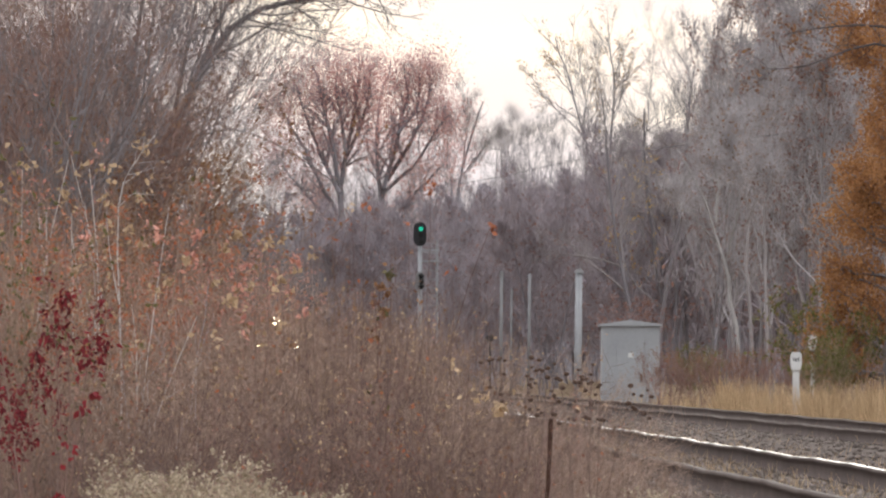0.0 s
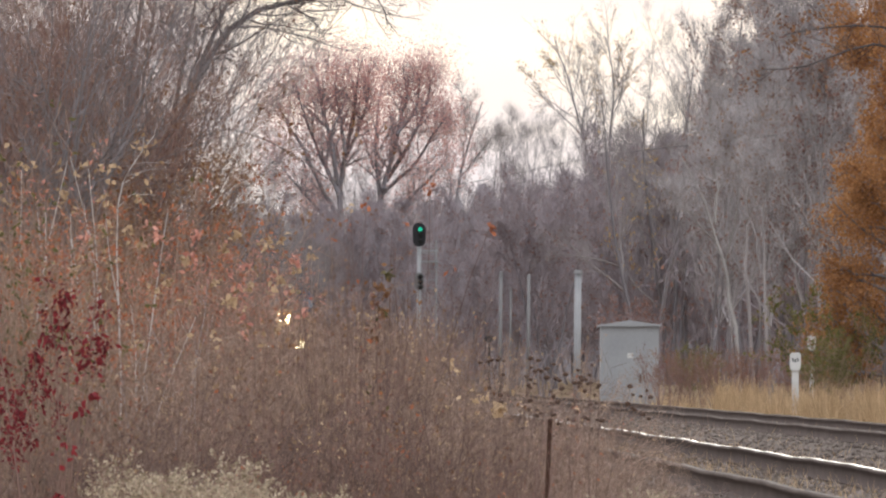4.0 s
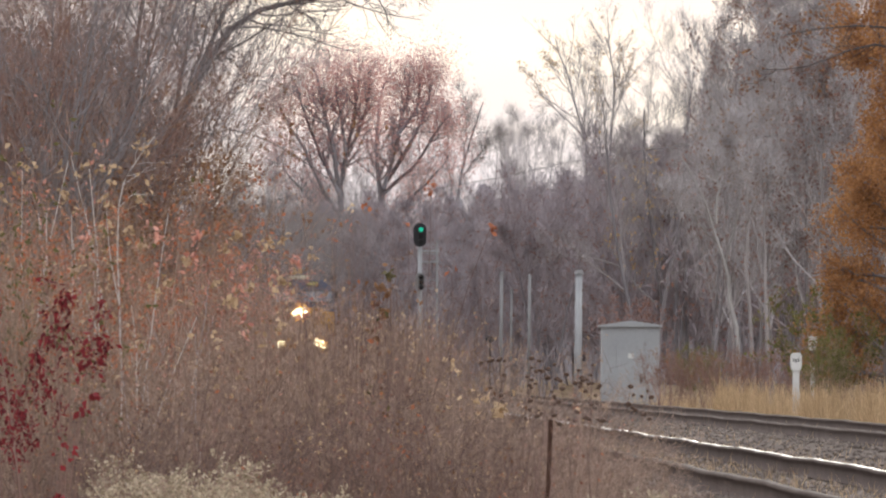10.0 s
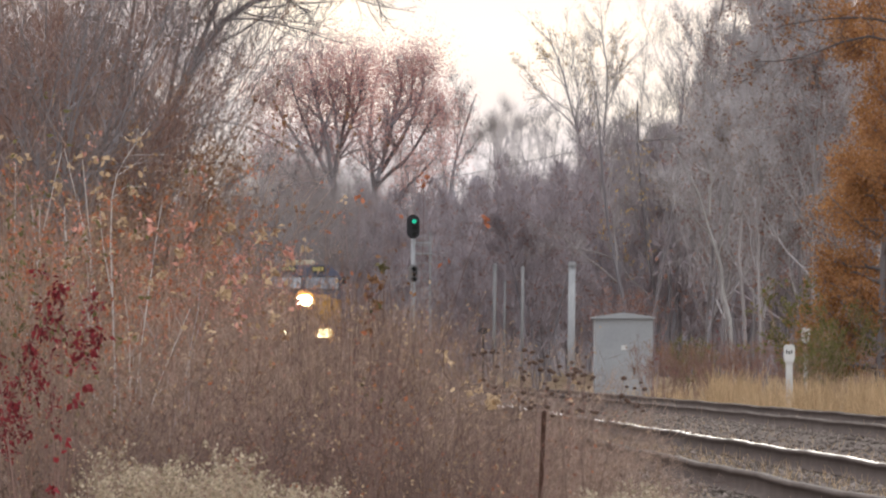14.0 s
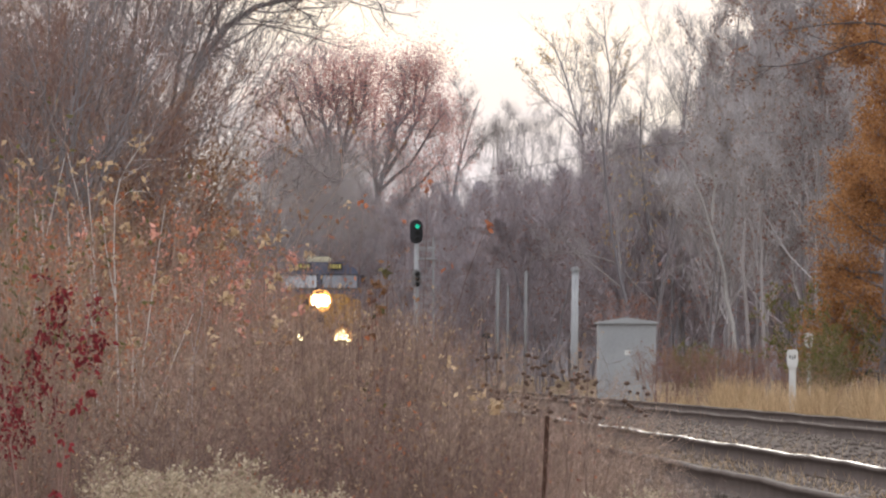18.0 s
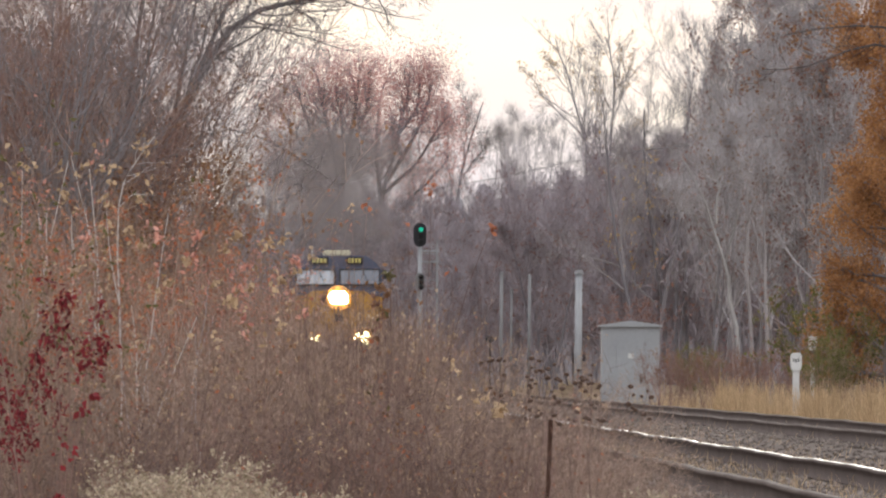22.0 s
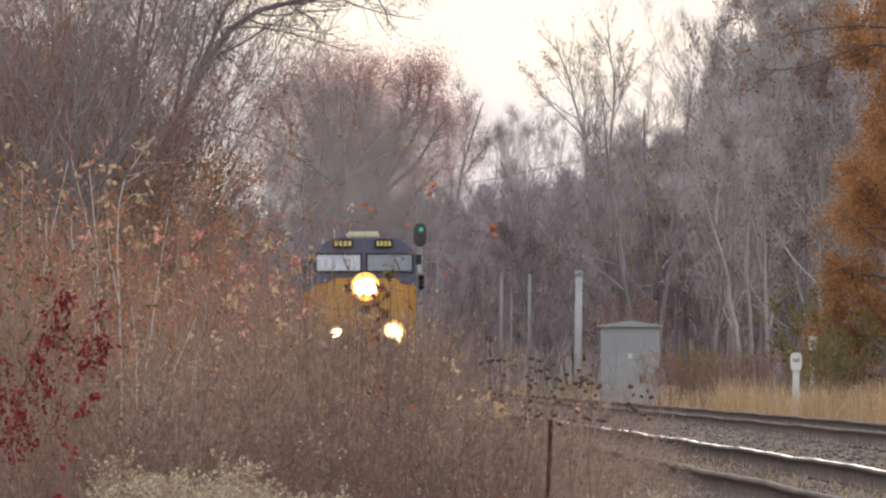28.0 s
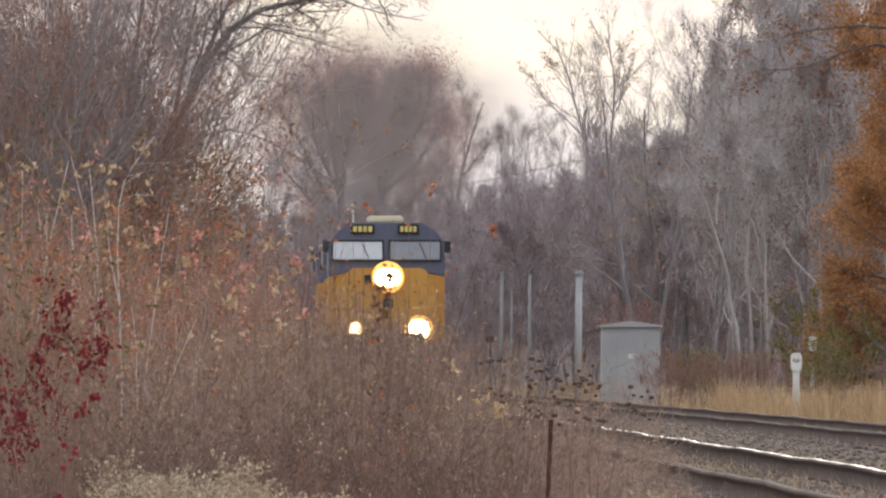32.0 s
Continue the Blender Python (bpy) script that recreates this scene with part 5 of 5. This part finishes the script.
    mk = [make_bush("orange_shrub", 122, 6, 0.2, (2.0, 2.5), 0.18, 0.009, (7, 4), M["brush_bark"], M["orange_leaf"], 520, (0.022, 0.046), "slim shrub with rusty orange leaves", "orange shrubs", floor=0.002)]
    scatter(mk, [(-2.52, 66, -0.75, 0, 0.96, 0), (-2.36, 60, -0.75, 40, 0.92, 0), (-2.24, 61, -0.75, 140, 0.88, 0), (-2.42, 61.5, -0.75, 250, 0.96, 0), (-2.78, 66, -0.75, 120, 0.85, 0), (-2.35, 68, -0.75, 220, 0.8, 3), (-1.62, 78, -0.75, 280, 1.1, 0), (-1.85, 77, -0.75, 80, 1.08, 0), (-2.05, 76, -0.75, 180, 1.0, 0)])


def near_brush():
    mk = [make_bush("dry_brush", 90 + i, 11, 0.4, (1.3, 2.05), 0.5, 0.0055, (9, 3), (M["brush_bark"], M["tan_bark"], M["dark_twig"])[i % 3], (M["brown_leaf"], M["tan_leaf"], M["tan_leaf"], M["pink_leaf"])[i], 120, (0.012, 0.03), "dry brown leafless brush", "dry brush clumps", floor=0.0013, wander=0.27, angle=(20, 75), slivers=1300, sliver=(0.06, 0.22), width=0.0017, up=0.2) for i in range(4)]
    poses = []
    rng = np.random.default_rng(91)
    for i in range(100):
        u = -0.046 + 0.0548 * (i + rng.uniform(0, 1)) / 100
        y = rng.uniform(63 if u > -0.022 else 56, 94)
        tall = np.interp(u, [-0.046, -0.018, -0.0165, -0.0105, -0.007, 0.002, 0.010, 0.0137], [1.0, 1.02, 1.0, 0.96, 0.92, 0.91, 0.88, 0.78])
        poses.append((u * y, y, -0.75, rng.uniform(0, 360), tall * rng.uniform(0.84, 1.03), rng.uniform(-12, 16)))
    for i in range(52):
        y = rng.uniform(60, 72)
        poses.append(((0.0070 + 0.0074 * rng.uniform(0, 1)) * y, y, -0.75, rng.uniform(0, 360), rng.uniform(0.46, 0.66), rng.uniform(-4, 4)))
    scatter(mk, poses)
    # twiggy willow brush between the camera and the train
    mk = [make_bush("willow_brush", 140 + i, 9, 0.3, (1.9, 2.2), 0.26, 0.0045, (9, 3), (M["brush_bark"], M["red_brown_bark"])[i], (M["tan_leaf"], M["pink_leaf"])[i], 70, (0.014, 0.03), "twiggy brown willow brush with few pale leaves", "willow brush clumps", floor=0.0013, wander=0.14, angle=(15, 60), slivers=1200, sliver=(0.06, 0.2), width=0.0014, up=0.45) for i in range(2)]
    rng = np.random.default_rng(142)
    poses = []
    for i in range(24):
        u = -0.0205 + 0.0205 * (i + rng.uniform(0, 1)) / 24
        y = rng.uniform(70, 92)
        poses.append((u * y, y, -0.75, rng.uniform(0, 360), np.interp(u, [-0.0205, -0.018, -0.0155, -0.013, -0.010, -0.006, 0.0], [1.0, 0.95, 0.93, 0.95, 0.94, 0.91, 0.85]) * rng.uniform(0.95, 1.04), rng.uniform(-3, 3)))
    scatter(mk, poses)
    # taller fine shoots in front of the line
    mk = [make_bush("shoot_clump", 96 + i, 6, 0.3, (1.9, 2.35), 0.14, 0.0042, (7, 4), (M["dark_twig"], M["brush_bark"])[i], M["tan_leaf"], 60, (0.018, 0.035), "thin upright shoots with few bleached leaves", "shoot clumps", floor=0.0013, wander=0.1, angle=(10, 32), ratio=(0.12, 0.3)) for i in range(2)]
    scatter(mk, rand_poses(98, 22, (-0.0215, 0.006), (60, 85), -0.75, (0.76, 0.90), (-3, 3)) + rand_poses(99, 12, (-0.0125, 0.0005), (60, 80), -0.75, (0.84, 0.97), (-5, 5)))


def shoot(name, label, base, top, bow, r, twig, leaf, at_tip, size, side=0, along=0, seed=0, crook=0.008):
    """One long thin shoot with leaves at its tip and a few along it."""
    rng = np.random.default_rng(seed)
    t = np.linspace(0, 1, 9)[:, None]
    P = (np.array(base) * (1 - t) + np.array(top) * t + np.array(bow) * (4 * t * (1 - t)))[None]
    P[0, 1:-1] += rng.normal(0, crook, (7, 3))
    R = (r * np.linspace(1, 0.35, 9))[None]
    pieces = [("stem", tubes([(P, R)], 4), twig)]
    L = (P, R)
    if side:
        L = sprout(rng, P, R, side, 0.35, (0.08, 0.2), (20, 50), 4, 0.12, 0.03, 0.6, (0, 0, 0), 0.0012)
        pieces.append(("crown", tubes([L], 3), twig))
    at = [np.array(top) + rng.normal(0, 0.012, (at_tip, 3))] if at_tip else []
    if along:
        at.append(tips(rng, L, along, 0.01, 0.1))
    if at:
        pieces.append(("foliage", leaves(rng, np.concatenate(at), size, 0.55, 0.35, True), leaf))
    return plant(name, pieces, label=label, category="shoot", group="long shoots")


def near_details():
    red, tan, brn = M["orange_leaf"], M["tan_leaf"], M["brown_leaf"]
    dk, bb = M["dark_twig"], M["brush_bark"]
    G = -0.75
    lab = "long thin shoot with a few withered leaves"
    shoot("long_shoot", "long arching twig with orange-red leaves at its tip", (-0.34, 58, G), (0.28, 58, 1.69), (-0.10, 0, -0.06), 0.005, dk, red, 8, (0.03, 0.05), 3, 6, 1)
    for i, (x0, x1, y, z, leaf, n, k) in enumerate(((-0.15, -0.07, 57, 1.89, red, 8, 0), (-0.47, -0.43, 58, 1.80, red, 4, 3), (-0.50, -0.53, 58.5, 1.81, tan, 3, 3), (-0.2, -0.2, 59, 1.69, red, 2, 0), (-0.66, -0.62, 57, 1.62, brn, 0, 4), (-0.54, -0.53, 58, 1.50, brn, 0, 2), (-0.27, -0.28, 58, 1.58, brn, 0, 5), (-0.84, -0.77, 60, 1.79, brn, 2, 12), (-0.9, -1.03, 62, 1.72, brn, 0, 14), (-0.72, -0.75, 60, 1.66, brn, 1, 6), (0.02, 0.05, 59, 1.42, red, 2, 2), (-1.1, -1.2, 64, 1.9, brn, 0, 16))):
        shoot("long_shoot", lab, (x0, y, G), (x1, y, z), (0.02 * (-1) ** i, 0, 0), 0.0035, dk, leaf, n, (0.03, 0.05), 3 if k else 0, k, 200 + i)
    for i, (x, z, k) in enumerate(((-0.61, 1.66, 3), (-0.53, 1.53, 4), (-0.28, 1.72, 3), (-0.22, 1.3, 6), (-0.34, 1.42, 8))):
        shoot("long_shoot", lab, (x - 0.02, 58, G), (x, 58, z), (0.02, 0, 0), 0.0032, M["dark_twig"], brn, 0, (0.02, 0.036), 3, k, 220 + i, 0.018)
    # pale branches among the brush
    for i, (x0, x1, y, z, bow, k) in enumerate(((-2.06, -1.60, 66, 1.2, -0.12, 0), (-1.98, -2.04, 66.5, 1.28, 0.04, 0), (-2.16, -2.36, 67, 1.34, 0.05, 0), (-2.58, -2.62, 67, 1.9, -0.04, 6), (-1.60, -1.43, 62, 1.42, -0.03, 2), (-1.75, -1.46, 62.3, 1.05, -0.06, 0), (-1.86, -1.98, 62, 1.2, 0.02, 0), (-1.72, -1.8, 61.5, 1.2, 0.02, 1))):
        shoot("pale_branch", "bare pale grey branch in the brush", (x0, y, G), (x1, y, z), (bow, 0, 0), 0.006 if y > 65 else 0.0034, M["pale_stem"] if y > 65 else M["pale_twig"], tan, 0, (0.02, 0.04), 6, k, 240 + i, 0.03)
    t = empty("pale_sapling", label="crooked bare white-barked sapling in the brush", category="sapling")
    rng = np.random.default_rng(247)
    P = limb_lines([[(-2.16, 66, G), (-2.06, 66, 0.6), (-2.12, 66, 1.4), (-2.12, 66, 1.98), (-2.05, 66, 2.14), (-1.95, 66, 2.28), (-1.87, 66, 2.38)], [(-2.11, 66, 1.3), (-2.17, 66, 1.62), (-2.2, 66, 2.05)], [(-2.12, 66, 1.9), (-2.02, 66, 2.0), (-1.86, 66, 1.99)]], 11)
    R = np.array([0.0065, 0.004, 0.0032])[:, None] * np.linspace(1, 0.35, 11)[None]
    for i in range(3):
        ob = new("limb" if i else "trunk", mesh_of("limb", *tubes([(P[i:i + 1], R[i:i + 1])], 5), M["pale_stem"], True))
        ob.parent = t
    S = sprout(rng, P, R, 7, 0.4, (0.06, 0.16), (25, 60), 4, 0.15, 0.03, 0.6, (0, 0, 0), 0.0014)
    ob = new("crown", mesh_of("crown", *tubes([S], 3), M["pale_stem"]))
    ob.parent = t
    ob = new("foliage", mesh_of("foliage", *leaves(rng, tips(rng, S, 46, 0.02), (0.035, 0.07), 0.5, 0.5, True), M["tan_leaf"]))
    ob.parent = t
    # twigs that still hold clusters of curled leaves
    for i, (x, z) in enumerate(((-1.99, 1.75), (-1.90, 1.66), (-1.78, 1.71), (-1.62, 1.55), (-1.37, 1.62), (-1.23, 1.52), (-1.12, 1.66), (-1.01, 1.69), (-0.92, 1.55), (-1.44, 1.41), (-1.72, 1.41), (-2.26, 1.69), (-2.40, 1.98), (-2.33, 1.48), (-1.55, 1.7), (-1.3, 1.72))):
        shoot("curled_leaf_twig", "slim twig with clusters of curled bleached leaves", (x - 0.12, 64, G), (x, 64, z), (0.04 * (-1) ** i, 0, 0), 0.004, (dk, bb)[i % 2], (tan, tan, M["pink_leaf"])[i % 3], 9, (0.036, 0.07), 3, 12, 400 + i, 0.015)
    # forked dark shrubs that stand out of the mat
    mk = [make_bush("forked_shrub", 150 + i, 3, 0.1, (1.45, 1.75), 0.34, 0.0075, (7, 5), (M["dark_twig"], M["dark_twig"], M["red_brown_bark"])[i], (brn, tan, M["orange_leaf"])[i], 36, (0.018, 0.04), "forked leafless shrub with few withered leaves", "forked shrubs", floor=0.0017, wander=0.12, angle=(26, 58), ratio=(0.3, 0.55), slivers=160, sliver=(0.05, 0.15), width=0.0016, up=0.9) for i in range(3)]
    scatter(mk, rand_poses(155, 44, (-0.034, 0.0085), (54, 60), -0.75, (0.62, 0.98), (-10, 12)))
    # leafy spray
    for i, (x, z, leaf, n) in enumerate(((-0.362, 1.34, brn, 14), (-0.384, 1.25, M["rust_leaf"], 12), (-0.304, 1.41, M["olive_leaf"], 12), (-0.336, 1.19, brn, 14), (-0.318, 1.31, brn, 10), (-0.372, 1.14, M["rust_leaf"], 10))):
        shoot("leafy_sprig", "upright sprig with dark red-brown hanging leaves", (-0.36 + 0.01 * i, 58 + 0.1 * i, G), (x, 58 + 0.1 * i, z), (0, 0, 0), 0.0045, dk, leaf, n, (0.03, 0.058), 5, 10, 230 + i)
    # coneflower stalks with dark round seed heads
    rng = np.random.default_rng(44)
    ball = bmesh.new()
    bmesh.ops.create_icosphere(ball, subdivisions=2, radius=1.0)
    for v in ball.verts:
        v.co *= 1 + 0.22 * math.sin(v.co.x * 9 + v.co.y * 7) * math.cos(v.co.z * 8)
        v.co.z *= 0.75
    head = bpy.data.meshes.new("seed_head")
    ball.to_mesh(head)
    ball.free()
    head.materials.append(M["seed_head"])
    for i in range(15):
        x, y = rng.uniform(0.42, 0.94), rng.uniform(58, 63)
        tall = np.interp(x, [0.4, 0.7, 1.0], [0.93, 0.95, 0.82]) + rng.uniform(-0.09, 0.03) + 0.75
        p = empty("coneflower", pose(x, y, G), label="dead coneflower stalk with dark seed heads", category="wildflower", group="dead coneflowers")
        P = run(rng, np.array([[0, 0, -0.02]]), np.array([[rng.normal(0, 0.05), 0, 1.0]]), np.array([tall]), 7, 0.04, 0)
        R = np.linspace(0.0035, 0.0016, 7)[None]
        S = sprout(rng, P, R, 4, 0.75, (0.05, 0.16), (15, 45), 4, 0.08, 0.12, 0.8, (0, 0, 0), 0.0013)
        st = new("stem", mesh_of("stem", *tubes([(P, R), S], 4), dk))
        st.parent = p
        for e in [P[0, -1]] + [q[-1] for q in S[0]]:
            ob = new("seed_head", head)
            ob.parent = p
            ob.matrix_basis = Matrix.Translation(e) @ Matrix.Scale(rng.uniform(0.010, 0.018), 4)
    # withered weeds with curled pale leaves
    for i, (x, y, z, n, s) in enumerate(((0.35, 60, 0.64, 10, (0.05, 0.115)), (0.36, 60.5, 0.66, 5, (0.04, 0.08)), (0.05, 60, 0.90, 9, (0.03, 0.055)), (0.1, 61, 0.86, 6, (0.025, 0.05)), (0.2, 60, 0.68, 8, (0.025, 0.05)), (0.28, 61, 0.70, 5, (0.03, 0.05)), (-0.55, 62, 0.74, 9, (0.025, 0.05)), (-0.62, 62, 0.68, 8, (0.02, 0.045)), (-0.47, 62, 0.72, 6, (0.02, 0.045)), (0.5, 60, 0.62, 3, (0.02, 0.04)), (0.82, 60, 0.75, 3, (0.03, 0.05)), (-1.05, 66, 1.45, 14, (0.03, 0.06)), (-0.95, 66, 1.5, 12, (0.03, 0.055)), (-0.85, 66, 1.6, 10, (0.03, 0.05)), (-1.25, 66, 1.4, 14, (0.03, 0.06)), (-1.4, 66, 1.3, 12, (0.03, 0.06)), (0.42, 60, 0.73, 5, (0.03, 0.06)))):
        shoot("withered_weed", "withered weed with curled pale leaves", (x - 0.08, y, G), (x, y, z), (0.03, 0, 0.02), 0.003, M["tan_bark"], tan, n, s, 2, 3, 260 + i)
    # goldenrod gone to pale fluff
    mk = []
    for i in range(3):
        rng = np.random.default_rng(300 + i)
        L = stems(rng, 5, 0.10, (0.95, 1.15), 0.2, 0.003, 6, 0.06, 0.0)
        S = sprout(rng, *L, 18, 0.84, (0.09, 0.22), (55, 88), 4, 0.1, 0.06, 0.6, (0, 0, 0), 0.001)
        pieces = [("stem", tubes([(L[0][j:j + 1], L[1][j:j + 1])], 4), M["tan_bark"]) for j in range(5)]
        pieces += [("crown", tubes([S], 3), M["tan_bark"]), ("plume", leaves(rng, tips(rng, S, 430, 0.009, 0.3), (0.011, 0.025), 0.7, -0.3), M["fluff"])]
        mk.append(plant("goldenrod", pieces, label="goldenrod gone to pale seed fluff", category="wildflower", group="goldenrods"))
    poses = []
    rng = np.random.default_rng(310)
    for i in range(38):
        y = rng.uniform(47, 53)
        u = -0.0355 + 0.0245 * rng.uniform(0, 1)
        tall = np.interp(u, [-0.0355, -0.033, -0.0285, -0.025, -0.0225, -0.0205, -0.0185, -0.016, -0.011], [0.94, 1.03, 1.12, 1.16, 1.11, 1.0, 1.13, 1.03, 0.93]) + rng.uniform(-0.2, 0.0)
        poses.append((u * y, y, -0.75, rng.uniform(0, 360), tall * 1.0, rng.uniform(-5, 5)))
    for i in range(12):
        y = rng.uniform(50, 54)
        poses.append(((0.0152 + 0.008 * rng.uniform(0, 1)) * y, y, -0.75, rng.uniform(0, 360), 0.89 + rng.uniform(-0.1, 0.05), rng.uniform(-5, 5)))
    scatter(mk, poses)


make_ground()
make_bed()
make_track(0.0, "near railway track with one rail head coloured bright for its glint", "rail_head")
make_track(GAP, "far railway track with dark rails on wooden ties", "dull_head")
make_signal()
make_hut()
make_posts()
lead = make_locomotive(True, "dark blue and yellow diesel locomotive with headlights lit")
second = make_locomotive(False, "second dark blue and yellow diesel locomotive, coupled behind")
puffs = make_smoke()
bird, wings = make_bird()
far_woods()
big_trees()
overhanging_trees()
right_side()
left_thicket()
near_brush()
near_details()


def motions():
    times = [float(t) for t in range(0, 33, 2)]
    for engine, back in ((lead, 0.0), (second, 22.9)):
        rows = []
        for t in times:
            y = 269 + 8.05 * (32 - t) + back
            rows.append((t, pose(line_x(y), y, 0, 0, 0, heading(y))))
        walk(engine, rows)
    for ob, back, x, z, phase, turn in puffs:
        rows = []
        for t in times:
            y = 269 + 8.05 * (32 - t) + back
            rows.append((t, pose(line_x(y) + x + 0.35 * math.sin(t * 0.7 + phase), y, 4.6 + (z - 4.6) * min(1.0, 0.25 + t / 24) + 0.4 * math.sin(t * 0.5 + 2 * phase), 0, 14 * turn * math.sin(t * 0.3 + phase), 0)))
        walk(ob, rows)
    # the bird comes from behind the thicket, crosses the gap and flies on over the oak
    walk(bird, [(0.0, pose(-105.0, 205, 3.0, 0, -2, 2)), (17.0, pose(-8.6, 201, 4.7, 0, -8, 4)), (18.0, pose(-2.9, 200.5, 6.12, 0, -8, 4)), (18.7, pose(1.07, 200, 7.13, 0, -8, 4)), (19.0, pose(2.83, 199, 7.58, 0, -8, 4)), (19.2, pose(3.96, 198, 7.84, 0, -8, 4)), (20.0, pose(8.5, 196, 9.0, 0, -8, 4)), (32.0, pose(76.0, 190, 22.0, 0, -8, 4))])
    for wing, s in wings:
        walk(wing, [(0.0, pose(0, 0, 0.02, 10 * s))] + [(18.0 + k * 0.1, pose(0, 0, 0.02, s * (38 if k % 2 else -24))) for k in range(21)] + [(32.0, pose(0, 0, 0.02, 10 * s))])


motions()
